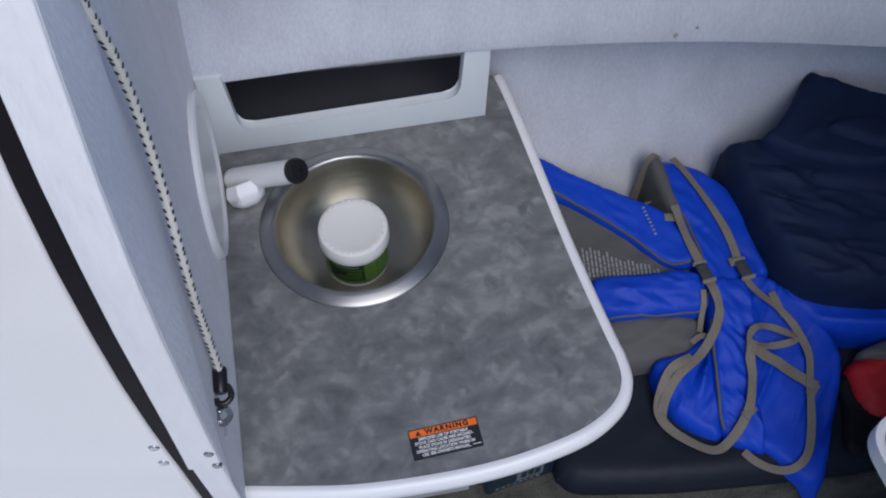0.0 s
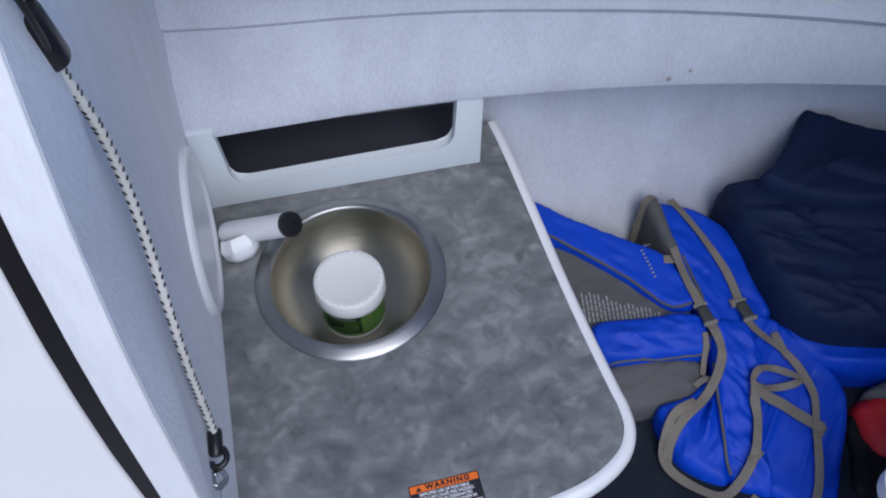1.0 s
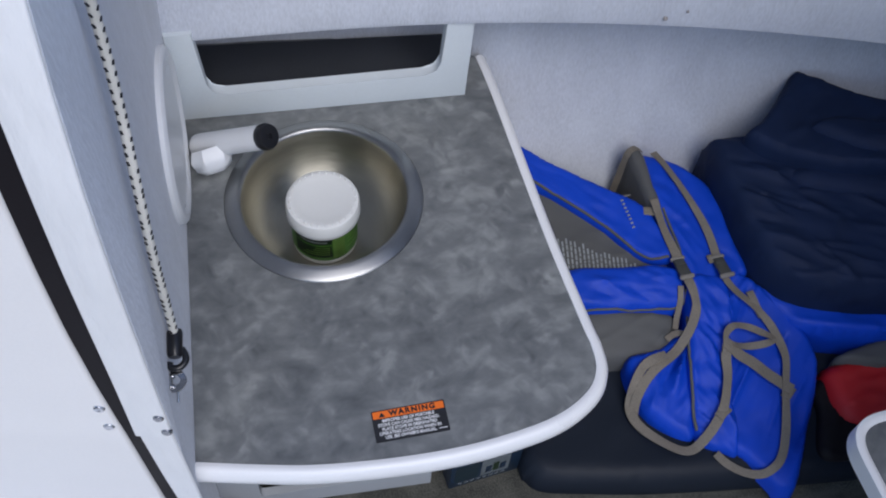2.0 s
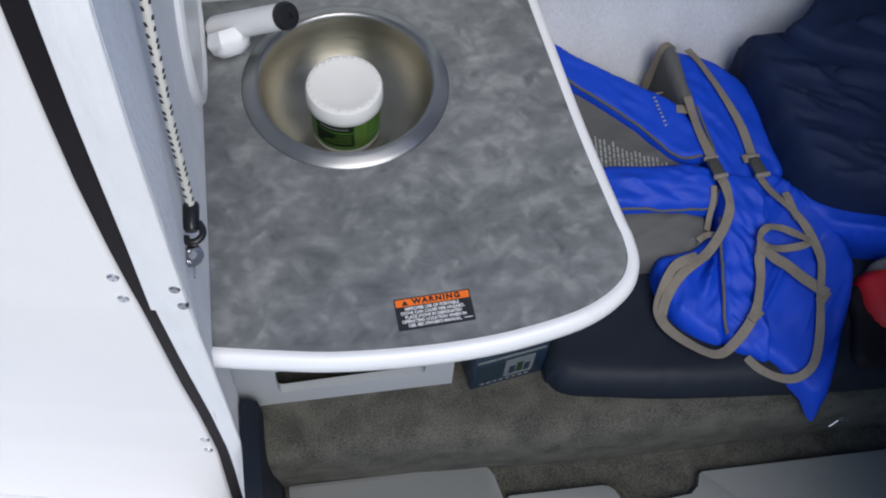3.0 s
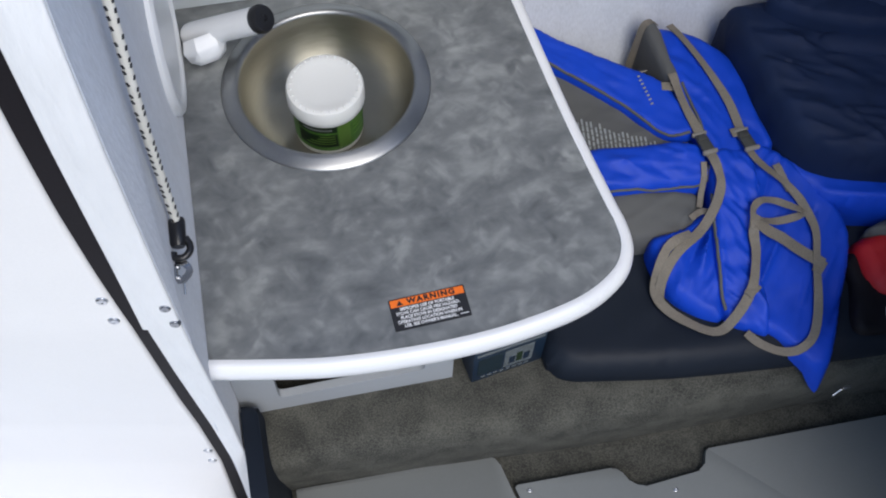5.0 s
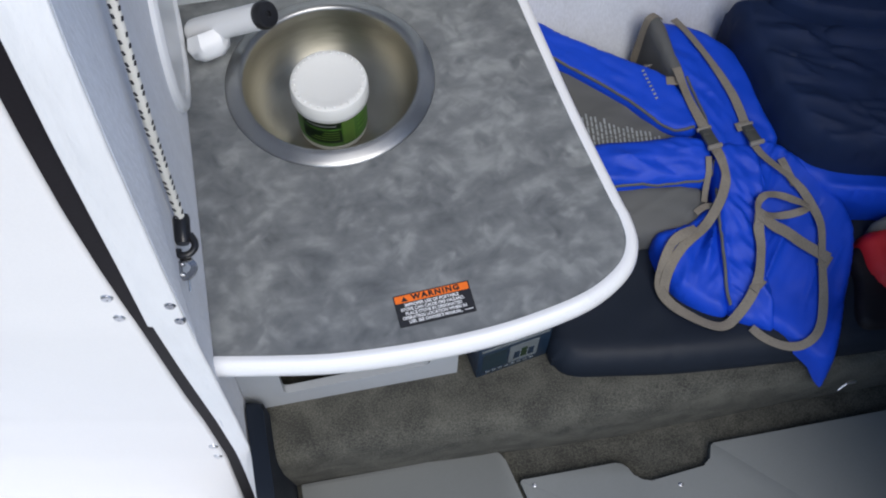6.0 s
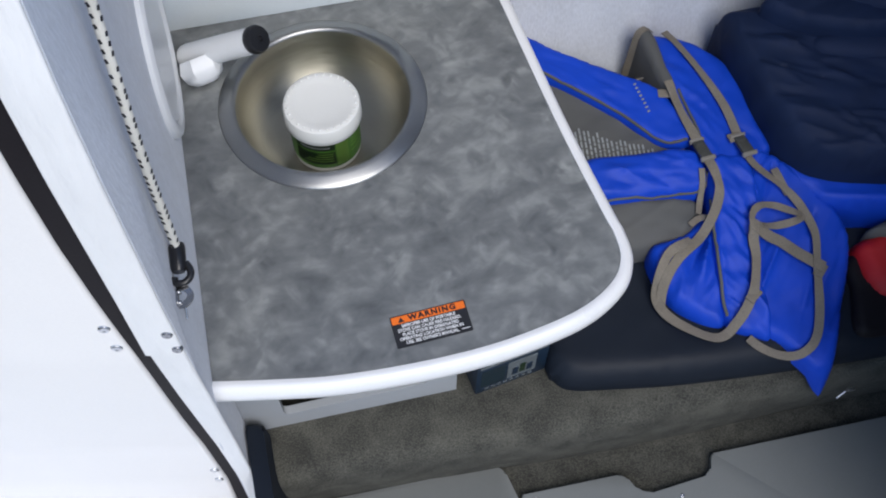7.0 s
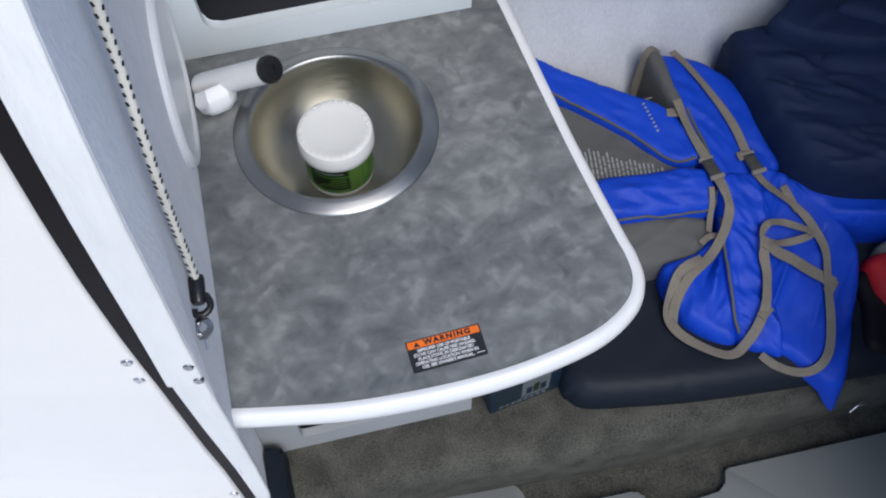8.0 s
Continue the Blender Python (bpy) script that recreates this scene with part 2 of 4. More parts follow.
def rounded(corners, radius, n=6):
    """An outline with rounded corners; radius: one for all or a list."""
    out = []
    for i, c in enumerate(corners):
        r = radius[i] if isinstance(radius, (list, tuple)) else radius
        p, a, b = Vector(c), Vector(corners[i - 1]), Vector(corners[(i + 1) % len(corners)])
        if r <= 0:
            out.append(tuple(p))
            continue
        s, e = p + (a - p).normalized() * r, p + (b - p).normalized() * r
        for k in range(n + 1):
            t = k / n
            q = s * (1 - t) ** 2 + p * 2 * t * (1 - t) + e * t * t
            out.append((q.x, q.y))
    return out

# ---- the cabin ----
def edge_y(x):
    """Where the lip of the side lining runs: it bends inwards towards the bow."""
    return 0.178 - 0.16 * max(0.0, x) ** 2


def crease_y(x):
    return 0.272 - 0.09 * x - 0.17 * x * abs(x)


def sheet(name, rows, mat, label, kind="structure", thick=0.012):
    """A thick sheet through rows of points."""
    bm = bmesh.new()
    grid = [[bm.verts.new(p) for p in r] for r in rows]
    for a, b in zip(grid, grid[1:]):
        for i in range(len(a) - 1):
            bm.faces.new((a[i], a[i + 1], b[i + 1], b[i]))
    bmesh.ops.recalc_face_normals(bm, faces=bm.faces)
    got = bmesh.ops.solidify(bm, geom=bm.faces[:], thickness=thick)
    return whole(name, bm, mat, label, kind=kind, smooth=60)


XS = [-0.206 + 0.05 * i for i in range(34)]


def waver(x, z, a=0.0025):
    return a * noise.noise(Vector((x * 5, z * 7, 1.7)))


def low_y(x):
    return float(np.interp(x, [-0.2, 0.242, 0.296], [0.340, 0.318, 0.265])) - 0.10 * max(0.0, x - 0.3) ** 2


# lower side of the hull, behind the counter and the berth
rows = []
for z in (-0.53, -0.4, -0.3, -0.2, -0.14, -0.1, -0.05, 0.0, 0.1, 0.16):
    lean = 0.03 * z if z > 0 else 0.28 * z if z > -0.1 else -0.028 + 0.55 * (z + 0.1)
    rows.append([(x, low_y(x) + lean + waver(x, z, 0.004), z) for x in XS])
sheet("wall_port", rows, M_LINER, "pale grey fabric-lined lower side of the hull", thick=-0.02)

# padded lip above it, the crease and the side up to the deck
rows = [[(x, low_y(x) - 0.003, 0.168) for x in XS],
        [(x, edge_y(x) + 0.012, 0.166) for x in XS],
        [(x, edge_y(x) + 0.002, 0.169) for x in XS],
        [(x, edge_y(x) + 0.001, 0.177) for x in XS]]
for k in range(1, 7):
    t = k / 6
    rows.append([(x, edge_y(x) * (1 - t) + crease_y(x) * t - 0.010 * math.sin(math.pi * t) + waver(x, t), 0.177 + (0.306 - 0.177) * t + 0.008 * math.sin(math.pi * t)) for x in XS])
sheet("trim_side_lip", rows, M_LINER, "padded pale fabric lip along the hull side", thick=-0.01)
rows = []
for dy, z in ((0.012, 0.300), (0.003, 0.3065), (-0.001, 0.312), (0.003, 0.318), (0.018, 0.34), (0.036, 0.38), (0.045, 0.44), (0.02, 0.54), (-0.06, 0.65), (-0.17, 0.735), (-0.29, 0.79)):
    rows.append([(x, crease_y(x) + dy + waver(x, z), z) for x in XS])
sheet("ceiling", rows, M_LINER, "pale fabric-lined underside of the deck", thick=0.02)

# bulkhead beside the counter, with the frame of the opening
def front_y(z):
    """Front of the partition's end: upright below, leaning inwards higher up."""
    return float(np.interp(z, [-0.53, -0.3, -0.15, 0.05, 0.18, 0.3, 0.4, 0.5, 0.6, 0.7, 0.8, 1.0, 1.15], [-0.458, -0.437, -0.432, -0.436, -0.4378, -0.4319, -0.4248, -0.4170, -0.404, -0.3826, -0.3516, -0.281, -0.22]))


def trim_x(z):
    """Outer side of the white end strips; the lower strip is a little narrower."""
    if z < JOINT:
        return float(np.interp(z, [-0.53, -0.3, -0.15, -0.05, 0.05, 0.13, 0.18], [-0.229, -0.2255, -0.231, -0.2345, -0.238, -0.2398, -0.241]))
    return float(np.interp(z, [0.18, 0.3, 0.5, 0.6, 0.7, 0.8, 1.15], [-0.2455, -0.2442, -0.2456, -0.2465, -0.2492, -0.252, -0.252]))


def door_x(z):
    return float(np.interp(z, [-0.53, -0.3, -0.15, -0.05, 0.05, 0.18, 0.22, 0.3, 0.4, 0.5, 0.7, 1.15], [-0.247, -0.242, -0.2475, -0.2515, -0.2532, -0.2555, -0.2585, -0.2629, -0.2671, -0.268, -0.2705, -0.271]))


def on_front(x, z, out=0.0):
    """A place on the front of the end strips and the door, which falls back towards the door's far side."""
    return Vector((x, front_y(z) + 0.2 * (-0.206 - x) - out, z))


def front_strip(left, right, lo, hi, out, thick, round_left, round_right):
    """An upright strip on that front between two curves, with rounded long edges."""
    bm = bmesh.new()
    rings = []
    n = max(2, int((hi - lo) / 0.02))
    for i in range(n + 1):
        z = lo + (hi - lo) * i / n
        a, b = left(z), right(z)
        prof = [(a, thick)]
        prof += [(a + round_left * (1 - math.cos(k / 4 * math.pi / 2)), round_left * (1 - math.sin(k / 4 * math.pi / 2))) for k in range(5)]
        prof += [(b - round_right * (1 - math.sin(k / 4 * math.pi / 2)), round_right * (1 - math.cos(k / 4 * math.pi / 2))) for k in range(5)]
        prof.append((b, max(thick, round_right + 0.001)))
        rings.append([bm.verts.new(on_front(x, z, out) + Vector((0, d, 0))) for x, d in prof])
    for a, b in zip(rings, rings[1:]):
        for j in range(len(a)):
            k = (j + 1) % len(a)
            bm.faces.new((a[j], a[k], b[k], b[j]))
    bm.faces.new(rings[0])
    bm.faces.new(rings[-1])
    return bm


JOINT = 0.185
LEVELS = [-0.53 + 0.04 * i for i in range(43)]
bm = slab([(0.44, -0.53), (0.44, 1.15)] + [(front_y(z) + 0.0050, z) for z in reversed(LEVELS)], -0.226, -0.206, "x")
whole("wall_aft", bm, M_LINER, "pale lavender fabric-lined partition beside the counter", kind="structure")
rows = []
for z in [0.14 + 0.0505 * i for i in range(21)]:
    y0 = front_y(z) + 0.0045
    y1 = max(y0 + 0.002, float(np.interp(z, [0.14, 0.30, 0.50, 0.70, 0.97, 1.15], [-0.432, -0.394, -0.334, -0.277, -0.187, -0.12])))
    w = y1 - y0
    rows.append([(-0.2045 + 0.17 * min(w, 0.06) * (1 - (1 - t) ** 1.6), y0 + w * t, z) for t in (0.0, 0.15, 0.3, 0.5, 0.7, 0.88)] + [(-0.2045 + 0.15 * min(w, 0.06), y1, z), (-0.2065, y1 + 0.003, z)])
sheet("trim_turned_edge", rows, M_LINER, "pale fabric turned over the partition's padded edge", thick=0.002)
whole("trim_upper", front_strip(trim_x, lambda z: -0.2035, JOINT + 0.0006, 1.15, 0.0, 0.0045, 0.002, 0.0035), M_TRIM, "white textured strip on the partition's end", kind="structure")
whole("trim_lower", front_strip(trim_x, lambda z: -0.2035, -0.53, JOINT - 0.0006, -0.001, 0.0045, 0.002, 0.0035), M_TRIM, "lower white strip on the partition's end", kind="structure")
door = thing("door_1", (-0.5, front_y(-0.53), -0.53), "glossy white moulded door with screws along its edge", "door", kind="structure")
part("seal", front_strip(lambda z: door_x(z) - 0.03, lambda z: trim_x(z) + 0.012, -0.53, 1.15, -0.0046, 0.02, 0.001, 0.001), M_RUBBER, door, "black rubber seal")
part("leaf", front_strip(lambda z: -1.1, door_x, -0.53, 1.15, 0.0, 0.03, 0.004, 0.006), M_GEL, door)


def screw(at, axis, r, parent, name="screw", label="", mat=None):
    """A domed screw head with a slot."""
    m = along(at, Vector(at) + Vector(axis))
    bm = lathe([(r, -0.002), (r, 0.0), (r * 0.85, r * 0.3), (r * 0.45, r * 0.45), (r * 0.3, r * 0.40), (0, r * 0.30)], 16, m)
    return part(name, bm, mat or M_CHROME, parent, label)


OUT = Vector((-0.2, -1, 0.14))
for x, z in ((-0.270, 0.2505), (-0.269, 0.2070), (-0.2530, -0.244), (-0.2540, -0.286)):
    screw(on_front(x, z), OUT, 0.0066, door, label="chrome screw head")
strike = thing("strike", (-0.206, front_y(0.25), 0.25), "two chrome screws in the white end strip", "fastener")
for x, z in ((-0.2117, 0.2345), (-0.2087, 0.2005)):
    screw(on_front(x, z), OUT, 0.0062, strike, mat=M_FITTING)

# sole, berth and its carpet
whole("floor", box((-0.27, -2.2, -0.56), (1.45, 0.45, -0.53), 0), M_CARPET, "brown-grey carpeted cabin sole", kind="structure")
# white sole out of view, added to reflect light onto door and screws
whole("floor_bounce", box((-1.1, -2.2, -0.56), (-0.27, 0.45, -0.532), 0), M_PLASTIC, "unseen white sole added to bounce light onto the door", kind="structure")
bm = bmesh.new()
prof = [(0.262, -0.53), (0.262, -0.333), (-0.395, -0.333), (-0.418, -0.335), (-0.430, -0.342), (-0.437, -0.356), (-0.440, -0.40), (-0.424, -0.53)]
n = 34
rings = []
for i in range(n):
    x = -0.205 + i * 0.05
    dx = -0.022 * min(1.0, max(0.0, (x + 0.1) / 0.5))
    rings.append([bm.verts.new((x, y + (dx if y < 0 else 0) + (0.0035 * noise.noise(Vector((x * 9, y * 9, z * 9))) if y < 0.1 else 0), z)) for y, z in prof])
for a, b in zip(rings, rings[1:]):
    for j in range(len(prof)):
        k = (j + 1) % len(prof)
        bm.faces.new((a[j], a[k], b[k], b[j]))
bm.faces.new(rings[0])
bm.faces.new(rings[-1])
whole("berth_platform", bm, M_CARPET, "berth platform covered with worn brown-grey carpet", kind="structure", smooth=50)

# unseen panel on the far side, added to block light from the lower right
whole("light_blocker_right", box((0.80, -1.06, -0.53), (1.45, -1.03, 0.86), 0), M_LINER, "unseen pale panel added to keep light off the lower right", kind="structure")
# forward bulkhead, unseen deck added to shade that part, and the cockpit's low side
whole("wall_bow", box((1.42, -2.17, -0.53), (1.45, 0.3, 0.85), 0), M_LINER, "pale lined forward bulkhead", kind="structure")
whole("ceiling_shade", box((0.95, -1.7, 0.86), (1.45, 0.2, 0.89), 0), M_LINER, "unseen pale deck added to shade the forward part", kind="structure")
whole("wall_starboard", box((-1.1, -2.2, -0.53), (1.45, -2.17, 0.1), 0), M_GEL, "white low side of the cockpit", kind="structure")

# ---- the galley counter ----
def sink_hole(r, n=64):
    return [(r * math.cos(i * math.tau / n), r * math.sin(i * math.tau / n)) for i in range(n)]


def plate_with_hole(outline, hole, lo, hi):
    bm = bmesh.new()
    for h in (lo, hi):
        loops = []
        for pts in (outline, hole):
            vs = [bm.verts.new((x, y, h)) for x, y in pts]
            loops += [bm.edges.new((vs[i], vs[(i + 1) % len(vs)])) for i in range(len(vs))]
        bmesh.ops.triangle_fill(bm, use_beauty=True, use_dissolve=False, edges=loops)
    bm.verts.ensure_lookup_table()
    n, k = len(outline), len(hole)
    for a, m in ((0, n), (n, k)):
        for i in range(m):
            j = (i + 1) % m
            bm.faces.new((bm.verts[a + i], bm.verts[a + j], bm.verts[n + k + a + j], bm.verts[n + k + a + i]))
    return bm


top_edge = [(0.281, 0.258), (0.293, 0.170), (0.319, -0.10), (0.340, -0.262), (0.346, -0.300), (0.344, -0.338), (0.322, -0.371), (0.270, -0.400), (0.19, -0.418), (0.115, -0.426), (0.03, -0.427), (-0.058, -0.422), (-0.13, -0.411), (-0.2055, -0.397)]
edge_line = curve([(x, y, 0) for x, y in top_edge], 6)
outline = [(p.x, p.y) for p in edge_line] + [(-0.2055, 0.40)]
counter = thing("countertop", (0, 0, -0.03), "dark grey mottled laminate countertop with white rounded edging", "countertop")
part("laminate", plate_with_hole(outline, sink_hole(0.140), -0.028, 0.0), M_LAMINATE, counter)
band = [Vector((p.x, p.y, -0.0125)) for p in edge_line]
prof = [(0.0015, 0.0145), (-0.003, 0.0160), (-0.008, 0.0155), (-0.013, 0.012), (-0.0165, 0.005), (-0.0175, -0.003), (-0.016, -0.011), (-0.011, -0.017), (-0.004, -0.0185), (0.0015, -0.018)]
part("edging", sweep(band, prof), M_EDGE, counter, "white rounded vinyl edging", smooth=60)

sink = thing("sink", (0, 0, -0.08), "round brushed stainless steel sink set in the countertop", "sink")
rim_ring = [(0.1505, 0.0004), (0.1502, 0.0016), (0.1485, 0.0030), (0.1430, 0.0052), (0.1360, 0.0078), (0.1305, 0.0090), (0.1275, 0.0086), (0.1258, 0.0068), (0.1250, 0.0045), (0.1270, 0.0045), (0.1300, 0.0060), (0.1420, 0.0020), (0.1505, 0.0004)]
part("rim", lathe(rim_ring, 96), M_STEEL_RIM, sink, "polished steel rim", smooth=60)
bowl = [(0.1262, 0.0070), (0.1254, 0.0030), (0.1248, -0.012), (0.1235, -0.026), (0.118, -0.043), (0.107, -0.059), (0.092, -0.071), (0.072, -0.078), (0.048, -0.081), (0.022, -0.082), (0, -0.082)]
outer = [(0, -0.084), (0.05, -0.083), (0.074, -0.080), (0.094, -0.073), (0.109, -0.061), (0.1205, -0.045), (0.126, -0.027), (0.1270, -0.012), (0.1275, 0.0050)]
part("bowl", lathe(bowl + outer, 96), M_STEEL, sink, smooth=50)
part("drain", lathe([(0.022, -0.0818), (0.021, -0.0800), (0.014, -0.0805), (0.012, -0.0813), (0, -0.0813)], 32), M_CHROME, sink)

jar = thing("jar", (-0.004, -0.016, -0.08), "white-lidded plastic jar with a green label standing in the sink", "jar")
JM = Matrix.Translation((-0.004, -0.021, 0.0130)) @ Matrix.Diagonal((1.07, 1.07, 1.16, 1))
part("body", lathe([(0, -0.0795), (0.044, -0.0795), (0.0465, -0.077), (0.047, -0.07), (0.047, -0.014), (0.045, -0.010), (0, -0.010)], 48, JM), M_LID, jar)
part("label_band", lathe([(0.0474, -0.068), (0.0474, -0.016), (0.0468, -0.016), (0.0468, -0.068), (0.0474, -0.068)], 48, JM), M_GREEN, jar, "green printed paper label")
lid = lathe([(0, 0.0085), (0.030, 0.0088), (0.036, 0.0104), (0.041, 0.0114), (0.046, 0.0122), (0.050, 0.0105), (0.0518, 0.006), (0.0522, -0.006), (0.0522, -0.0125), (0.0505, -0.0145), (0, -0.0145)], 64, JM)
lid_ob = part("lid", lid, M_LID, jar, "white screw lid")
for i in range(28):
    a = i * math.tau / 28
    part("rib", lathe([(0, 0.0142), (0.0016, 0.0136), (0.0021, 0.012)], 6, JM @ Matrix.Translation((0.0455 * math.cos(a), 0.0455 * math.sin(a), 0))), M_LID, lid_ob)


def on_jar(a0, a1, z0, z1, mat, name, r=0.0477):
    bm = bmesh.new()
    k = 8
    lo = [bm.verts.new(JM @ Vector((r * math.cos(a0 + (a1 - a0) * i / k), r * math.sin(a0 + (a1 - a0) * i / k), z0))) for i in range(k + 1)]
    hi = [bm.verts.new(JM @ Vector((r * math.cos(a0 + (a1 - a0) * i / k), r * math.sin(a0 + (a1 - a0) * i / k), z1))) for i in range(k + 1)]
    for i in range(k):
        bm.faces.new((lo[i], lo[i + 1], hi[i + 1], hi[i]))
    bmesh.ops.solidify(bm, geom=bm.faces[:], thickness=0.0002)
    return part(name, bm, mat, jar)


on_jar(radians(-150), radians(-82), -0.031, -0.019, M_DARKGREEN, "title_field")
on_jar(radians(-140), radians(-90), -0.026, -0.023, M_GREYPRINT, "print_bar", 0.0480)
on_jar(radians(-150), radians(-82), -0.060, -0.034, M_DARKGREEN, "print_field")
for z in (-0.038, -0.043, -0.048, -0.053):
    on_jar(radians(-145 + 40 * random.random()), radians(-86), z - 0.001, z + 0.001, M_LIME, "print_bar", 0.0480)
on_jar(radians(-80), radians(-58), -0.064, -0.018, M_LIME, "side_field")
for z in (-0.026, -0.032, -0.040, -0.050):
    on_jar(radians(-52), radians(-18), z - 0.0015, z + 0.0015, M_LIME, "print_bar", 0.0479)

# warning label on the counter
def lettering(text, size, at, turn, mat, name, parent, stretch=1.0, bold=0.0, spacing=1.0):
    cu = bpy.data.curves.new(name, "FONT")
    cu.body, cu.size, cu.align_x, cu.align_y, cu.extrude, cu.offset = text, size, "CENTER", "CENTER", 0.0001, bold
    cu.space_character = spacing
    tmp = bpy.data.objects.new("tmp", cu)
    scene.collection.objects.link(tmp)
    me = bpy.data.meshes.new_from_object(tmp.evaluated_get(bpy.context.evaluated_depsgraph_get()))
    bpy.data.objects.remove(tmp)
    me.transform(Matrix.Translation(at) @ Matrix.Rotation(turn, 4, "Z") @ Matrix.Diagonal((stretch, 1, 1, 1)))
    me.materials.clear()
    me.materials.append(mat)
    ob = new(name, me)
    ob.parent, ob.matrix_parent_inverse = parent, parent.matrix_basis.inverted()
    return ob


LC, LT = Vector((0.0765, -0.3778, 0)), radians(2.9)
sticker = thing("warning_label", LC, "black and orange printed warning label stuck on the countertop", "label")


def on_label(u, v, h=0.0):
    return LC + Matrix.Rotation(LT, 3, "Z") @ Vector((u, v, h))


def label_plate(name, u0, u1, v0, v1, lo, hi, mat, r=0.002):
    pts = rounded([(u0, v0), (u1, v0), (u1, v1), (u0, v1)], r, 4)
    pts = [tuple(on_label(u, v).xy) for u, v in pts]
    return part(name, slab(pts, lo, hi), mat, sticker)


label_plate("backing", -0.050, 0.050, -0.0225, 0.0225, 0.0003, 0.0008, M_STICKER)
label_plate("orange_field", -0.0484, 0.0484, 0.0107, 0.0210, 0.0006, 0.0011, M_ORANGE, 0.0012)
lettering("WARNING", 0.0102, on_label(0.005, 0.0158, 0.0013), LT, M_STICKER, "heading", sticker, 1.08, 0.0005, 1.28)
tri = [tuple(on_label(u, v).xy) for u, v in ((-0.0405, 0.0122), (-0.0320, 0.0122), (-0.03625, 0.0192))]
part("hazard_sign", slab(tri, 0.0012, 0.0014), M_STICKER, sticker)
for i, line in enumerate(("IMPROPER USE OF PORTABLE", "STOVE CAN CAUSE FIRE HAZARD.", "PLACE STOVE IN DESIGNATED", "OPERATING LOCATION WHEN IN", "USE. SEE OWNER'S MANUAL.")):
    lettering(line, 0.0060, on_label(-0.002, 0.0066 - 0.0059 * i, 0.0010), LT, M_INK, "text_line", sticker, 0.90, 0.00018)
label_plate("number_bar", 0.036, 0.047, -0.0175, -0.0165, 0.0008, 0.0010, M_INK, 0.0002)

# low panel with a wide opening between the counter and the hull side
hole = rounded([(0.209, 0.186), (0.203, 0.057), (-0.157, 0.052), (-0.165, 0.186)], [0, 0.026, 0.026, 0], 6)
outline2 = [(-0.2055, 0.0005), (0.248, 0.0005), (0.252, 0.186)] + hole + [(-0.2055, 0.186)]
bm = slab(outline2, 0.176, 0.194, "y", bevel=0.002)
whole("splash_panel", bm, M_PANEL, "white plastic panel with a wide rounded opening behind the sink", "panel")

# thin sheet, darker than the laminate that it covers behind the panel
whole("dark_sheet", slab([(-0.2045, 0.1965), (0.244, 0.1965), (0.240, 0.310), (-0.2045, 0.330)], 0.001, 0.007, "z", bevel=0.001), M_DARK_SHEET, "thin dark sheet over the counter behind the white panel", kind="structure")

# round plate and folding tap on the bulkhead
PM = along((-0.206, 0.04, 0.13), (0, 0.04, 0.13))
plate = thing("access_plate", (-0.206, 0.04, 0.13), "round white plastic access plate on the bulkhead", "access plate")
part("ring", lathe([(0.126, 0.0), (0.126, 0.006), (0.122, 0.010), (0.112, 0.011), (0.106, 0.008), (0.104, 0.006), (0.104, 0.0)], 64, PM), M_PLASTIC, plate)
part("cover", lathe([(0.1035, 0.001), (0.1035, 0.007), (0.098, 0.009), (0.094, 0.007), (0.085, 0.0065), (0, 0.0065)], 64, PM), M_PLASTIC, plate)
tap = thing("tap", (-0.19, 0.03, 0.09), "white folding plastic tap with a black end cap", "tap")
A, B = Vector((-0.184, 0.112, 0.012)), Vector((-0.072, 0.042, 0.106))
part("spout", lathe([(0.014, 0), (0.0185, 0.004), (0.0195, 0.012), (0.0188, (B - A).length - 0.012), (0.018, (B - A).length)], 32, along(A, B)), M_PLASTIC, tap)
part("end_cap", lathe([(0.0186, -0.012), (0.0198, -0.010), (0.0200, -0.001), (0.0175, 0.003), (0.0045, 0.0034), (0.0035, 0.001), (0, 0.001)], 32, along(B, B + (B - A))), M_BLACK, tap)
part("outlet", lathe([(0.026, -0.004), (0.032, 0.012), (0.027, 0.027), (0.015, 0.035), (0, 0.0355)], 6, along((-0.164, 0.080, 0.040), (-0.152, 0.040, 0.002))), M_PLASTIC, tap)

# elastic cord with its fittings, hanging on the bulkhead
cord = thing("elastic_cord", (-0.2, -0.3, 0.2), "cream elastic cord with black flecks and black end fittings", "cord")
line = curve([(-0.196, -0.262, 0.80), (-0.190, -0.247, 0.70), (-0.190, -0.244, 0.61), (-0.190, -0.262, 0.53), (-0.191, -0.284, 0.46), (-0.194, -0.303, 0.36), (-0.1965, -0.314, 0.235), (-0.1965, -0.319, 0.205)], 14)
part("rope", sweep(line, circle(0.0052, 12), up=(1, 0, 0)), M_ROPE, cord, smooth=80)
bm = bmesh.new()
dist, step, side_no = 0.0, 0.0120, 0
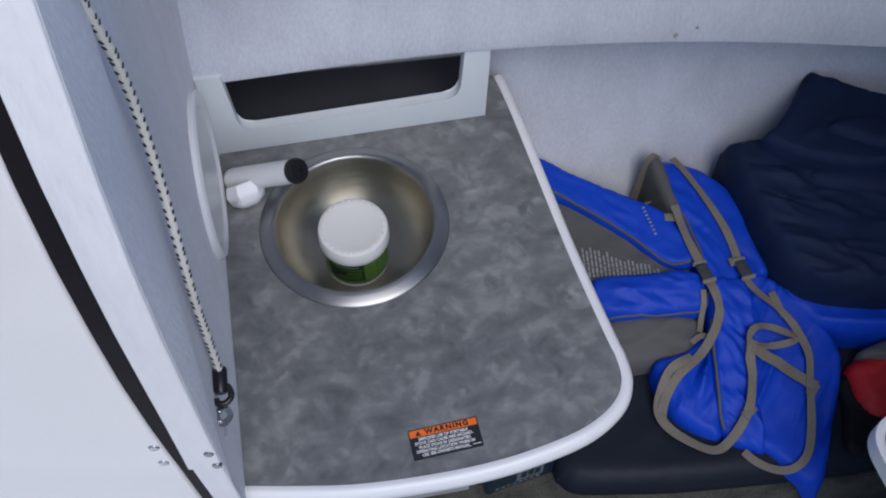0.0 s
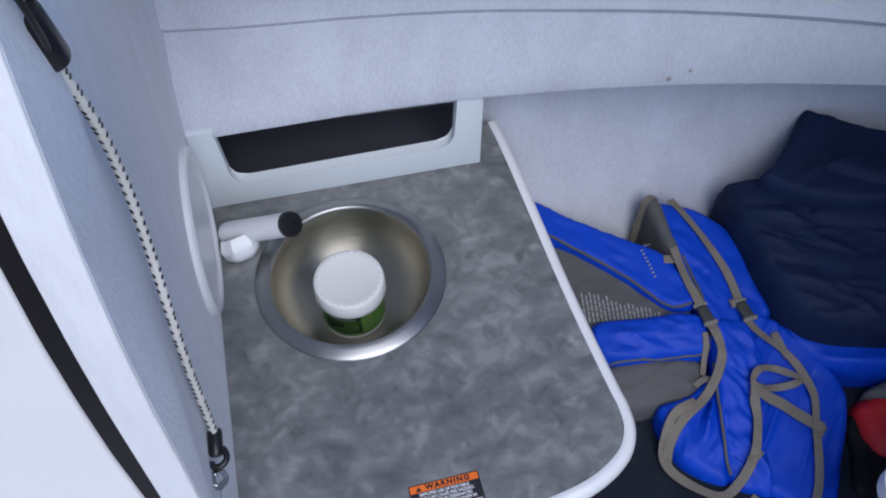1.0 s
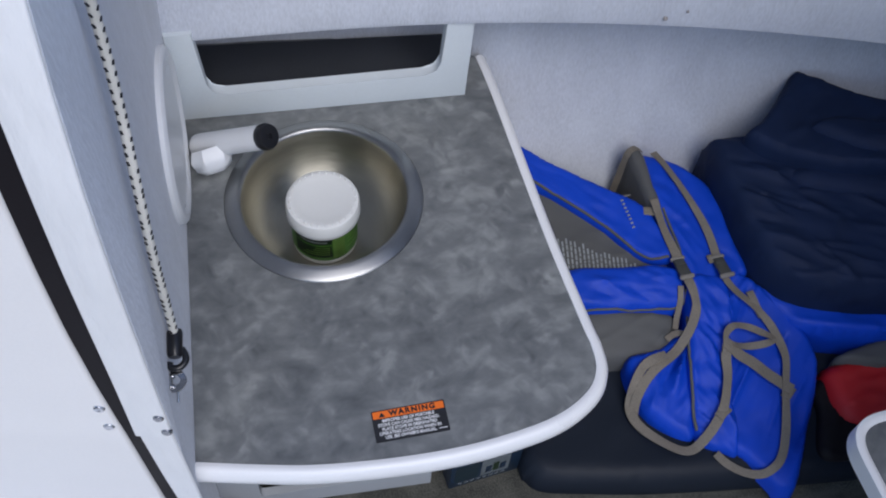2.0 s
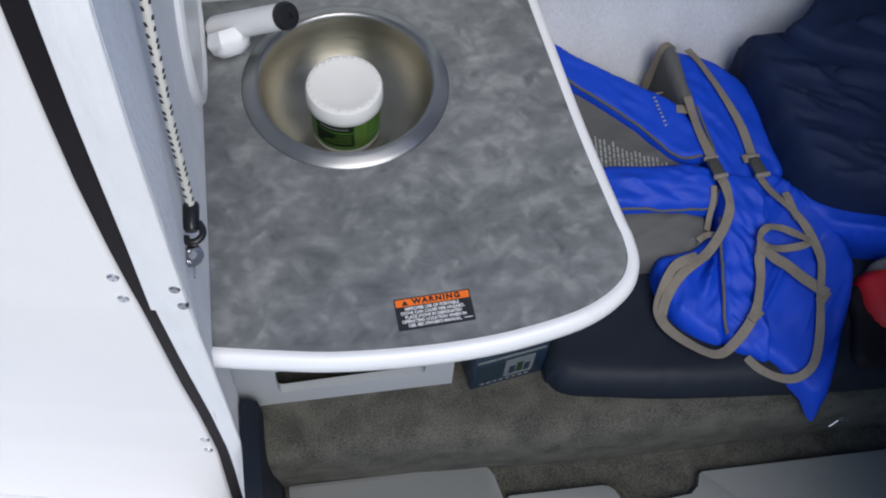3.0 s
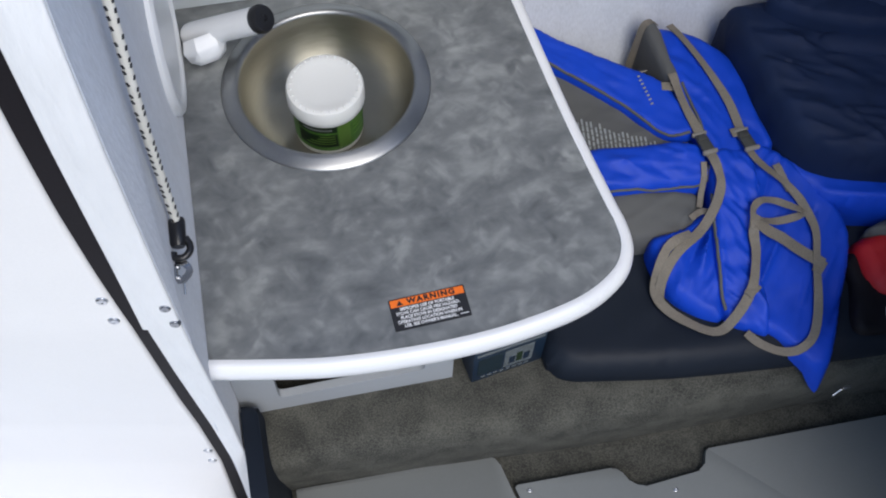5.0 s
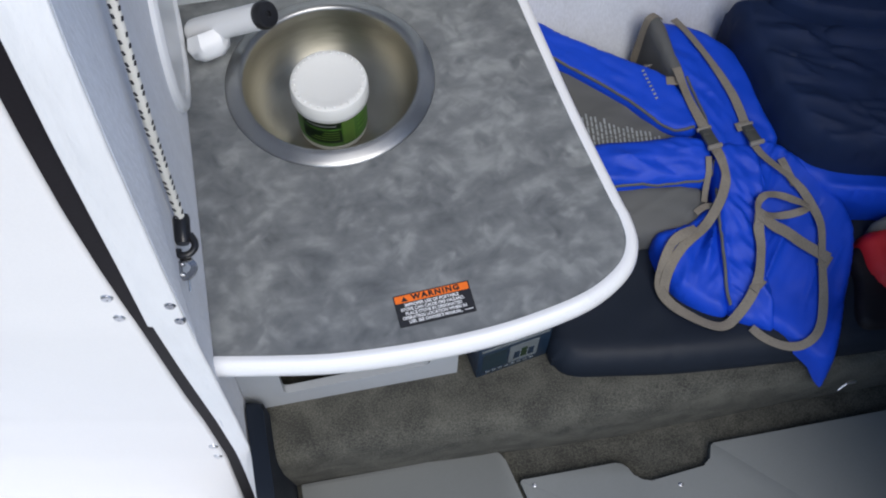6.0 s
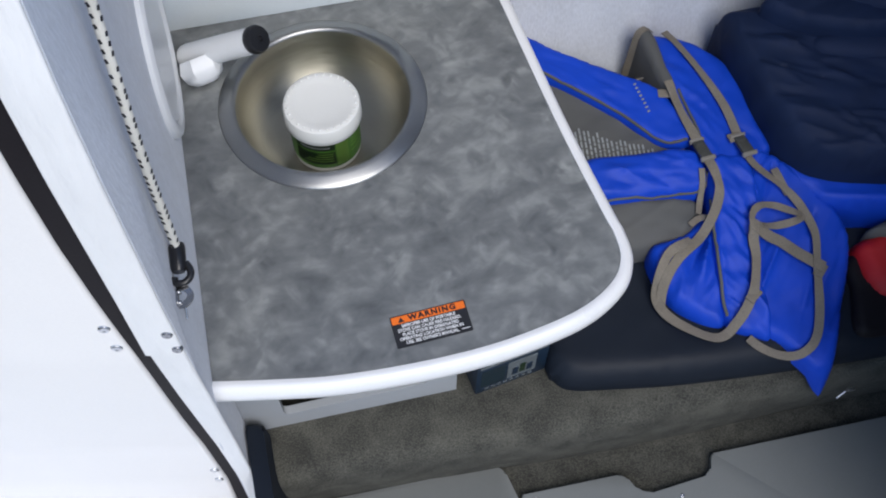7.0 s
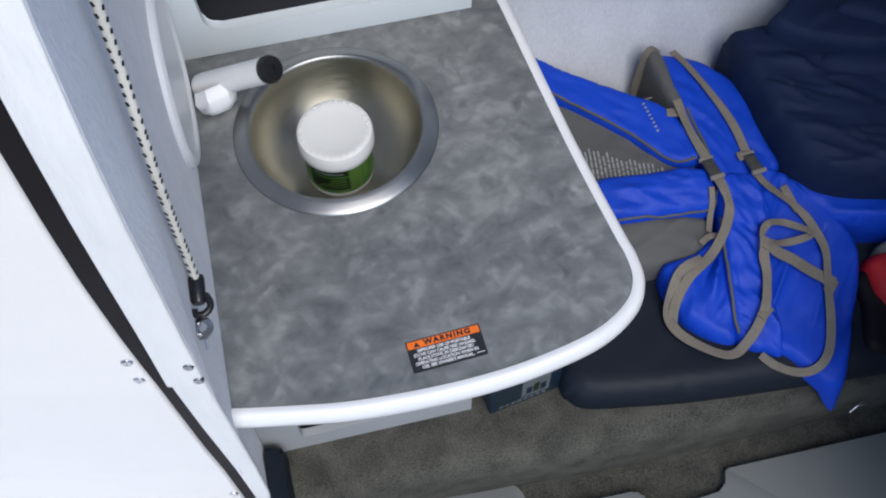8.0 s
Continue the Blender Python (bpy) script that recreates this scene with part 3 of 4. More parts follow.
for i in range(len(line) - 1):
    dist += (line[i + 1] - line[i]).length
    while dist > step:
        dist -= step
        side_no += 1
        t = (line[i + 1] - line[i]).normalized()
        for s in (-1, 1):
            outward = Vector((0.2, -0.6, 0.7))
            outward = (outward - t * outward.dot(t)).normalized()
            out_dir = (outward + t.cross(outward) * s * 1.05).normalized()
            c = line[i] + out_dir * 0.0052 + t * (0.006 if s > 0 else 0)
            m = Matrix.Translation(c) @ out_dir.to_track_quat("Z", "Y").to_matrix().to_4x4() @ Matrix.Rotation(0.5 * s, 4, "Z")
            bmesh.ops.create_cube(bm, size=1, matrix=m @ Matrix.Diagonal((0.0029, 0.0046, 0.0009, 1)))
tagged(part("fleck", bm, M_BLACK, cord), kind="stuff")
part("upper_fitting", lathe([(0.007, 0), (0.0135, 0.002), (0.0145, 0.006), (0.0145, 0.058), (0.012, 0.064), (0, 0.065)], 24, along(line[4] + Vector((0, 0, 0.012)), line[0] + (line[0] - line[4]) + Vector((0, 0, 0.012)))), M_BLACK, cord, "black plastic cord end")
part("upper_loop", sweep(curve([(-0.192, -0.268, 0.80), (-0.189, -0.285, 0.86), (-0.196, -0.29, 0.93), (-0.196, -0.27, 0.93), (-0.190, -0.262, 0.86), (-0.192, -0.258, 0.80)], 6), circle(0.003, 8), up=(1, 0, 0)), M_BLACK, cord)
tip = line[-1]
pull = Vector((-0.05, -0.975, -0.16))
part("lower_fitting", lathe([(0.0058, 0.004), (0.0080, 0.0), (0.0092, 0.004), (0.0090, 0.029), (0.0068, 0.033), (0, 0.033)], 20, along(tip - pull * 0.006, tip + pull)), M_BLACK, cord)
hook = curve([tip + pull * s + Vector((d, 0, 0)) for s, d in ((0.018, 0.008), (0.026, 0.0120), (0.034, 0.0120), (0.040, 0.006), (0.0405, -0.001), (0.038, -0.0055), (0.033, -0.0055))], 5)
part("hook", sweep(hook, circle(0.0041, 10), up=(0, 0, 1)), M_BLACK, cord)
eye = thing("pad_eye", (-0.206, -0.368, 0.188), "small chrome pad eye screwed to the bulkhead", "pad eye")
part("base", slab(rounded([(-0.380, 0.184), (-0.360, 0.184), (-0.360, 0.193), (-0.380, 0.193)], 0.004, 5), -0.2062, -0.2035, "x", bevel=0.0006), M_FITTING, eye)
part("bow", sweep(curve([(-0.204, -0.379, 0.187), (-0.196, -0.379, 0.188), (-0.190, -0.370, 0.190), (-0.196, -0.361, 0.192), (-0.204, -0.361, 0.193)], 5), [(-0.0035, -0.0014), (0.0035, -0.0014), (0.0035, 0.0014), (-0.0035, 0.0014)], up=(0, 0, 1)), M_FITTING, eye)
for y in (-0.3765, -0.3635):
    part("pin", lathe([(0.0030, 0), (0.0030, 0.002), (0.0018, 0.0035), (0, 0.0036)], 12, along((-0.2036, y, 0.1885), (-0.1, y, 0.1885))), M_FITTING, eye)
part("split_pin", sweep([Vector((-0.198, -0.372, 0.184)), Vector((-0.199, -0.381, 0.176)), Vector((-0.2, -0.388, 0.170))], circle(0.0014, 8), up=(1, 0, 0)), M_FITTING, eye)

# locker under the counter
locker = thing("locker", (-0.04, -0.05, -0.333), "white moulded locker front under the countertop", "cabinet")
o = [(-0.205, -0.332), (0.122, -0.332), (0.122, -0.03), (-0.205, -0.03)]
bm = bmesh.new()
slot = rounded([(-0.146, -0.287), (0.078, -0.277), (0.078, -0.205), (-0.146, -0.205)], 0.012, 5)
for ya in (-0.35, -0.337):
    loops = []
    for pts in (o, slot):
        vs = [bm.verts.new((x, ya, z)) for x, z in pts]
        loops += [bm.edges.new((vs[i], vs[(i + 1) % len(vs)])) for i in range(len(vs))]
    bmesh.ops.triangle_fill(bm, use_beauty=True, edges=loops)
bm.verts.ensure_lookup_table()
n, k = len(o), len(slot)
for a, m in ((0, n), (n, k)):
    for i in range(m):
        j = (i + 1) % m
        bm.faces.new((bm.verts[a + i], bm.verts[a + j], bm.verts[n + k + a + j], bm.verts[n + k + a + i]))
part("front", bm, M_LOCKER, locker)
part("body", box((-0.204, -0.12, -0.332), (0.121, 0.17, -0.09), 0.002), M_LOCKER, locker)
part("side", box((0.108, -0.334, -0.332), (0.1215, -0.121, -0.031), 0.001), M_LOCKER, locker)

carton = thing("carton", (0.19, -0.31, -0.333), "dark blue printed carton with a grey panel under the countertop", "box")
CM = Matrix.Translation((0.200, -0.302, -0.332)) @ Matrix.Rotation(radians(9), 4, "Z")


def carton_part(name, lo, hi, bevel, mat, parent, label=""):
    bm = box(lo, hi, bevel)
    bm.transform(CM)
    return part(name, bm, mat, parent, label)


cbody = carton_part("body", (-0.06, -0.055, 0), (0.06, 0.055, 0.125), 0.002, M_CARTON, carton)
carton_part("print_panel", (-0.008, -0.0556, 0.022), (0.040, -0.0548, 0.085), 0, M_DIMPRINT, cbody, "pale grey printed panel")
for i in range(3):
    carton_part("print_bar", (0.000 + 0.012 * i, -0.0560, 0.032), (0.010 + 0.012 * i, -0.0552, 0.058 + 0.008 * (i % 2)), 0, M_DARKGREEN if i == 1 else M_CARTON, cbody)
carton_part("lid_edge", (-0.055, -0.0566, 0.098), (0.055, -0.0546, 0.104), 0.0005, M_DIMPRINT, cbody)
carton_part("picture", (-0.052, -0.0556, 0.024), (-0.012, -0.0548, 0.085), 0, M_TEAL, cbody)
for i in range(8):
    carton_part("text_bar", (-0.045 + 0.0105 * i, -0.0557, 0.010), (-0.038 + 0.0105 * i, -0.0548, 0.015), 0, M_DIMPRINT, cbody)

# navy board cushion standing against the bulkhead
pad = thing("backrest_cushion", (-0.18, -0.5, -0.53), "navy vinyl cushion standing against the bulkhead", "cushion")
bm = slab(rounded([(-0.362, -0.529), (-0.62, -0.529), (-0.62, -0.30), (-0.50, -0.262), (-0.362, -0.252)], 0.012, 4), -0.203, -0.163, "x", bevel=0.012)
for v in bm.verts:  # thinner towards its slanting top edge
    k = max(0.0, min(1.0, (v.co.x + 0.203) / 0.04)) * max(0.0, min(1.0, (v.co.z + 0.46) / 0.16))
    v.co.x -= 0.016 * k
    v.co.z -= 0.016 * k
part("cover", bm, M_NAVYVINYL, pad)

# boards on the sole
def floor_board(pts, label):
    ob = thing("floor_board", (*pts[0], -0.53), label, "floor board", group="boards on the sole")
    part("panel", slab(pts, -0.530, -0.513, "z", bevel=0.003), M_BOARD, ob)
    return ob


b1 = floor_board(rounded([(-0.155, -0.428), (0.186, -0.434), (0.212, -0.56), (0.24, -1.3), (-0.155, -1.3)], [0.002, 0.02, 0, 0.01, 0.01]), "grey plastic board with a rounded corner on the sole")
b2 = floor_board(rounded([(0.205, -0.492), (0.385, -0.495), (0.405, -0.538), (0.530, -0.528), (0.543, -0.494), (1.35, -0.50), (1.35, -1.3), (0.25, -1.3), (0.218, -0.56)], [0.004, 0.012, 0.018, 0.010, 0.004, 0, 0, 0, 0]), "grey plastic board with a finger notch on the sole")
for x, y in ((0.228, -0.505), (0.47, -0.552)):
    screw((x, y, -0.513), (0, 0, 1), 0.004, b2)

# second table, of which a corner comes into view
table = thing("side_table", (0.95, -0.75, -0.53), "grey laminate table with white rounded edging", "table")
pts = rounded([(0.662, -0.462), (1.35, -0.39), (1.35, -1.0), (0.722, -1.0)], [0.055, 0.02, 0.02, 0.05], 10)
part("tabletop", slab(pts, -0.028, 0.0), M_LAMINATE, table)
part("edging", sweep([Vector((x, y, -0.0125)) for x, y in pts], [(-a, b) for a, b in prof], closed=True), M_EDGE, table, "white rounded vinyl edging", smooth=60)
part("leg", lathe([(0.09, -0.53), (0.09, -0.52), (0.03, -0.505), (0.03, -0.06), (0.08, -0.03), (0.08, -0.028)], 32, Matrix.Translation((1.1, -0.72, 0))), M_CHROME, table)

# hasp on the front of the berth, lamp under the deck
hasp = thing("hasp", (0.77, -0.47, -0.44), "small chrome catch on the carpeted berth front", "catch")
part("plate", box((0.760, -0.471, -0.402), (0.774, -0.467, -0.395), 0.0015), M_CHROME, hasp)
part("pin", lathe([(0.002, 0), (0.002, 0.018), (0, 0.019)], 12, along((0.758, -0.469, -0.400), (0.744, -0.474, -0.409))), M_CHROME, hasp)
lamp = thing("deck_lamp", (0.7, 0.1, 0.36), "small white lamp fitting under the deck", "lamp")
LM = along((0.742, 0.124, 0.330), (0.70, -0.05, 0.38))
part("base", lathe([(0.027, -0.004), (0.027, 0.006), (0.025, 0.010), (0, 0.010)], 40, LM), M_PLASTIC, lamp)
part("lens", lathe([(0.022, 0.010), (0.021, 0.016), (0.015, 0.022), (0.006, 0.0245), (0, 0.025)], 40, LM), M_LID, lamp)

# two small smudges on the padded lip
for x, z, r in ((0.563, 0.201, 0.0026), (0.533, 0.186, 0.0036)):
    t = (z - 0.177) / 0.129
    y = edge_y(x) * (1 - t) + crease_y(x) * t - 0.010 * math.sin(math.pi * t) - 0.0015
    bm = lathe([(0, 0.0012), (r * 0.6, 0.001), (r, 0.0)], 9, along((x, y, z), (x, y - 0.8, z + 0.6)))
    whole("smudge", bm, M_SMUDGE, "small brown smudge on the pale lining", "smudge", group="smudges on the lining")

# ---- cushion, life jackets and clothes on the berth ----
from mathutils import geometry
from mathutils.bvhtree import BVHTree

CUSH = -0.276


def lie(y):
    """Height at which the things on the berth lie, from the hull side to the edge of the cushion."""
    return float(np.interp(y, [-0.6, -0.48, -0.455, -0.42, -0.35, -0.25, -0.12, 0.13, 0.4], [-0.42, -0.325, -0.282, -0.266, -0.252, -0.222, -0.178, -0.152, -0.14]))


def folds(x, y, seed, turn, scale, amount):
    """Creases that run along one direction, with soft puckers between."""
    c, s = math.cos(turn), math.sin(turn)
    u, v = (x * c + y * s), (-x * s + y * c)
    w = 0.35 * noise.noise(Vector((u * scale * 0.5, v * scale * 0.5, seed + 8)))
    a = noise.noise(Vector((u * scale * 0.30, v * scale * 1.5 + w, seed)))
    b = noise.noise(Vector((u * scale * 1.1 + 5, v * scale * 2.6 + w, seed + 3)))
    c2 = noise.noise(Vector((u * scale * 2.5, v * scale * 4.5, seed + 6)))
    return amount * (1.5 * (0.35 - abs(a)) + 0.8 * (0.3 - abs(b)) + 0.35 * c2)


def crease_lines(lo, hi, seed, turn, count, size):
    """Straight creases of cloth: start, direction, length, width and height of each."""
    rnd = random.Random(int(seed * 101) + 7)
    lines = []
    for _ in range(count):
        p = np.array([rnd.uniform(lo[0], hi[0]), rnd.uniform(lo[1], hi[1])])
        w = turn + rnd.gauss(0, 0.22)
        lines.append((p, np.array([math.cos(w), math.sin(w)]), rnd.uniform(0.04, 0.14), rnd.uniform(0.0026, 0.006), size * rnd.choice((-1.0, 0.8, 1.0)) * rnd.uniform(0.5, 1.2)))
    return lines


def puff(outline, top, bottom, soft=0.03, seed=0.0, turn=0.0, scale=14, amount=0.004, step=0.006, n=7, drop=0.03, creases=0, size=0.0051):
    """A stuffed piece of cloth: its outline rounded, its top raised to top(x, y) and puckered, closed below."""
    loop = curve([(x, y, 0) for x, y in outline], n, closed=True)
    pts = [Vector((p.x, p.y)) for p in loop]
    edges = [(i, (i + 1) % len(pts)) for i in range(len(pts))]
    arr = np.array([[p.x, p.y] for p in pts])
    nxt = np.roll(arr, -1, 0)
    lo, hi = arr.min(0), arr.max(0)
    inner = []
    lines = crease_lines(lo, hi, seed, turn, creases, size)

    def gap(q):
        d = nxt - arr
        t = np.clip(((q - arr) * d).sum(1) / ((d * d).sum(1) + 1e-12), 0, 1)
        return float(np.sqrt((((arr + t[:, None] * d) - q) ** 2).sum(1)).min())

    for i, gx in enumerate(np.arange(lo[0], hi[0], step)):
        for gy in np.arange(lo[1] + (step / 2 if i % 2 else 0), hi[1], step):
            q = np.array([gx, gy])
            cross = ((arr[:, 1] > gy) != (nxt[:, 1] > gy)) & (gx < (nxt[:, 0] - arr[:, 0]) * (gy - arr[:, 1]) / (nxt[:, 1] - arr[:, 1] + 1e-12) + arr[:, 0])
            if cross.sum() % 2 and gap(q) > step * 0.55:
                inner.append(Vector((gx, gy)))
    vs, _, faces, *_ = geometry.delaunay_2d_cdt(pts + inner, edges, [list(range(len(pts)))], 1, 1e-5)
    bm = bmesh.new()
    up, down = [], []
    for v in vs:
        d = min(gap(np.array([v.x, v.y])), soft)
        k = math.sqrt(max(0.0, 1 - (1 - d / soft) ** 2))
        z = top(v.x, v.y) - drop * (1 - k) + k * folds(v.x, v.y, seed, turn, scale, amount)
        for p, way, long, wide, high in lines:
            q = np.array([v.x, v.y]) - p
            u, w = float(q @ way), float(q[0] * way[1] - q[1] * way[0])
            if 0 < u < long and abs(w) < 4 * wide:
                z += k * high * math.sin(math.pi * u / long) * math.exp(-abs(w) / wide)
        base = bottom(v.x, v.y)
        up.append(bm.verts.new((v.x, v.y, max(z, base + 0.002))))
        down.append(bm.verts.new((v.x, v.y, base)))
    rim_edges = {}
    for f in faces:
        bm.faces.new([up[i] for i in f])
        bm.faces.new([down[i] for i in reversed(f)])
        for a, b in zip(f, list(f[1:]) + [f[0]]):
            rim_edges[tuple(sorted((a, b)))] = rim_edges.get(tuple(sorted((a, b))), 0) + 1
    for (a, b), c in rim_edges.items():
        if c == 1:
            bm.faces.new((up[a], up[b], down[b], down[a]))
    return bm


# cushion of the berth
berth_cushion = thing("berth_cushion", (0.6, -0.1, -0.333), "navy vinyl berth cushion on the carpeted platform", "cushion")
part("cover", puff([(0.285, 0.13), (0.268, 0.10), (0.268, -0.10), (0.268, -0.335), (0.276, -0.372), (0.300, -0.392), (0.36, -0.404), (0.50, -0.424), (0.80, -0.446), (1.10, -0.45), (1.39, -0.45), (1.40, -0.40), (1.40, 0.0), (1.38, 0.02), (0.8, 0.12), (0.5, 0.14)], lambda x, y: CUSH, lambda x, y: -0.332, soft=0.030, seed=61, turn=0.1, scale=5, amount=0.003, drop=0.034, step=0.014, creases=10, size=0.002), M_NAVYVINYL, berth_cushion, smooth=75)

vest = thing("life_jacket", (0.6, -0.15, CUSH), "bright blue life jacket with grey webbing straps and buckles", "life jacket")


def under(x, y):
    return min(CUSH - 0.004, lie(y) - 0.03)


tops = []


def vest_part(name, outline, mat, rise=0.0, label="", thick=0.0, **more):
    more.setdefault("step", 0.0045)
    bm = puff(outline, lambda x, y: lie(y) + rise, (lambda x, y: lie(y) + rise - thick) if thick else under, **more)
    bmesh.ops.recalc_face_normals(bm, faces=bm.faces)
    tops.append(BVHTree.FromBMesh(bm))
    return part(name, bm, mat, vest, label, smooth=75)


vest_part("lining", [(0.345, 0.13), (0.44, 0.06), (0.545, -0.03), (0.57, -0.09), (0.42, -0.10), (0.350, -0.08)], M_GREYCLOTH, -0.020, "grey mesh lining with pale print", soft=0.02, seed=9, amount=0.002, drop=0.02)
vest_part("lower_lining", [(0.40, -0.140), (0.545, -0.150), (0.566, -0.185), (0.528, -0.222), (0.47, -0.222), (0.40, -0.21)], M_GREYCLOTH, -0.018, "grey nylon lining", soft=0.02, seed=12, turn=0.1, amount=0.004, drop=0.02, creases=6)
vest_part("shoulder_panel", [(0.345, 0.190), (0.415, 0.135), (0.485, 0.084), (0.553, 0.034), (0.582, -0.04), (0.576, -0.072), (0.530, -0.066), (0.468, 0.004), (0.394, 0.074), (0.340, 0.12)], M_BLUE, -0.002, thick=0.020, soft=0.014, seed=1, turn=-0.75, amount=0.0038, drop=0.011, creases=16, size=0.0044)
vest_part("side_panel", [(0.395, -0.068), (0.47, -0.072), (0.566, -0.082), (0.588, -0.112), (0.572, -0.158), (0.50, -0.152), (0.405, -0.142), (0.38, -0.11)], M_BLUE, 0.0, thick=0.045, soft=0.018, seed=3, turn=-0.35, amount=0.0042, drop=0.022, creases=20, size=0.0052)
vest_part("lower_left_panel", [(0.466, -0.222), (0.52, -0.212), (0.575, -0.19), (0.578, -0.27), (0.554, -0.362), (0.502, -0.336), (0.473, -0.295)], M_BLUE, -0.010, soft=0.018, seed=4, turn=1.0, amount=0.008, drop=0.024, creases=27, size=0.0101)
vest_part("back_panel", [(0.552, 0.140), (0.60, 0.132), (0.650, 0.100), (0.690, 0.04), (0.70, -0.06), (0.70, -0.115), (0.62, -0.145), (0.582, -0.11), (0.578, -0.04), (0.562, 0.03), (0.552, 0.09)], M_BLUE, 0.0, soft=0.018, seed=2, turn=-1.25, amount=0.0046, drop=0.02, creases=22, size=0.0058)
vest_part("front_panel_right", [(0.640, -0.105), (0.690, -0.112), (0.735, -0.158), (0.775, -0.216), (0.790, -0.258), (0.776, -0.312), (0.742, -0.378), (0.708, -0.448), (0.692, -0.476), (0.686, -0.478), (0.668, -0.462), (0.620, -0.404), (0.600, -0.380), (0.606, -0.30), (0.612, -0.20)], M_BLUE, 0.0, soft=0.014, seed=5, turn=1.0, scale=8, amount=0.006, drop=0.020, creases=24, size=0.0080, step=0.0038)
vest_part("front_panel_left", [(0.592, -0.112), (0.645, -0.108), (0.662, -0.15), (0.650, -0.22), (0.632, -0.30), (0.618, -0.394), (0.590, -0.390), (0.557, -0.366), (0.550, -0.322), (0.562, -0.24), (0.576, -0.17)], M_BLUE, 0.005, soft=0.014, seed=15, turn=-1.15, scale=14, amount=0.009, drop=0.022, creases=24, size=0.0095, step=0.0036)
vest_part("collar_edge", [(0.548, 0.142), (0.574, 0.138), (0.580, 0.07), (0.584, 0.022), (0.562, 0.020), (0.554, 0.07)], M_GREYCLOTH, 0.006, "grey nylon edging", soft=0.010, seed=6, amount=0.002, drop=0.016)


def drape(x, y, lift=0.003):
    """Height of a strap that lies on the jacket."""
    best = CUSH + 0.002
    for tree in tops:
        hit = tree.ray_cast(Vector((x, y, 0.3)), Vector((0, 0, -1)))
        if hit[0] is not None:
            best = max(best, hit[0].z)
    return best + lift


def strap(points, width=0.017, name="strap", lean=0.0, lift=0.003, rise=0.0):
    """Webbing that lies on the jacket; rise lifts its middle clear of it."""
    pts = curve([(x, y, 0) for x, y in points], 8)
    zs = []
    for i, p in enumerate(pts):
        t = (pts[min(i + 1, len(pts) - 1)] - pts[max(i - 1, 0)]).normalized()
        side = Vector((t.y, -t.x, 0)) * width / 2
        zs.append(max(drape(q.x, q.y, lift) for q in (p, p + side, p - side)) + rise * math.sin(math.pi * i / (len(pts) - 1)))
    for _ in range(6):
        zs = [max(zs[i] - 0.0005, (zs[max(i - 1, 0)] + zs[i] + zs[min(i + 1, len(zs) - 1)]) / 3) for i in range(len(zs))]
    pts = [Vector((p.x, p.y, z)) for p, z in zip(pts, zs)]
    ups = [Vector((lean * math.sin(i * 0.23), lean * math.cos(i * 0.31) * 0.6 - 0.05, 1)) for i in range(len(pts))]
    w = width * 0.46
    return part(name, sweep(pts, [(-w, -0.0008), (w, -0.0008), (w + 0.0004, 0), (w, 0.0008), (-w, 0.0008), (-w - 0.0004, 0)], up=ups), M_WEB, vest, "grey-brown webbing strap", smooth=60)


strap([(0.568, 0.036), (0.573, -0.02), (0.581, -0.068), (0.588, -0.125), (0.592, -0.152), (0.588, -0.176), (0.570, -0.205), (0.542, -0.230), (0.50, -0.255), (0.472, -0.284), (0.462, -0.312)], 0.0165, lean=0.3, lift=0.004)
strap([(0.596, 0.137), (0.624, 0.055), (0.645, -0.028), (0.649, -0.092), (0.655, -0.134), (0.694, -0.180), (0.716, -0.220), (0.726, -0.262), (0.712, -0.316), (0.698, -0.372), (0.678, -0.416), (0.652, -0.434), (0.622, -0.430), (0.596, -0.412), (0.580, -0.390)], 0.0145, lean=0.4, lift=0.004, rise=0.004)
strap([(0.530, -0.230), (0.486, -0.246), (0.462, -0.284), (0.463, -0.318), (0.486, -0.350), (0.528, -0.380), (0.562, -0.370), (0.596, -0.336), (0.617, -0.288), (0.624, -0.252), (0.630, -0.232)], 0.0168, lean=0.45, lift=0.004, rise=0.006)
strap([(0.624, -0.230), (0.656, -0.256), (0.690, -0.286), (0.724, -0.316)], 0.021, lift=0.007)
strap([(0.624, -0.246), (0.629, -0.220), (0.645, -0.207), (0.669, -0.211), (0.692, -0.224), (0.708, -0.236), (0.692, -0.241), (0.662, -0.238), (0.634, -0.231)], 0.013, lean=0.6, lift=0.006, rise=0.010)
strap([(0.528, 0.055), (0.522, 0.10), (0.545, 0.135), (0.575, 0.145)], 0.013, lean=0.3)
strap([(0.690, -0.150), (0.695, -0.172), (0.702, -0.194)], 0.014, lift=0.005)
strap([(0.536, -0.205), (0.556, -0.196), (0.572, -0.204)], 0.011, lift=0.005)
strap([(0.574, -0.128), (0.567, -0.160), (0.556, -0.188)], 0.010, lift=0.004)


def hem(points, radius=0.0026):
    """Grey piping along a seam."""
    pts = [Vector((p.x, p.y, drape(p.x, p.y, 0.0))) for p in curve([(x, y, 0) for x, y in points], 8)]
    part("piping", sweep(pts, circle(radius, 8)), M_GREYCLOTH, vest, "grey piping", smooth=80)


hem([(0.345, 0.122), (0.398, 0.076), (0.470, 0.008), (0.530, -0.062), (0.570, -0.069)])
hem([(0.405, -0.141), (0.50, -0.150), (0.568, -0.155), (0.586, -0.130)])
hem([(0.578, -0.175), (0.567, -0.24), (0.556, -0.322), (0.556, -0.352)], 0.0030)
hem([(0.582, 0.02), (0.590, -0.05), (0.592, -0.10)])


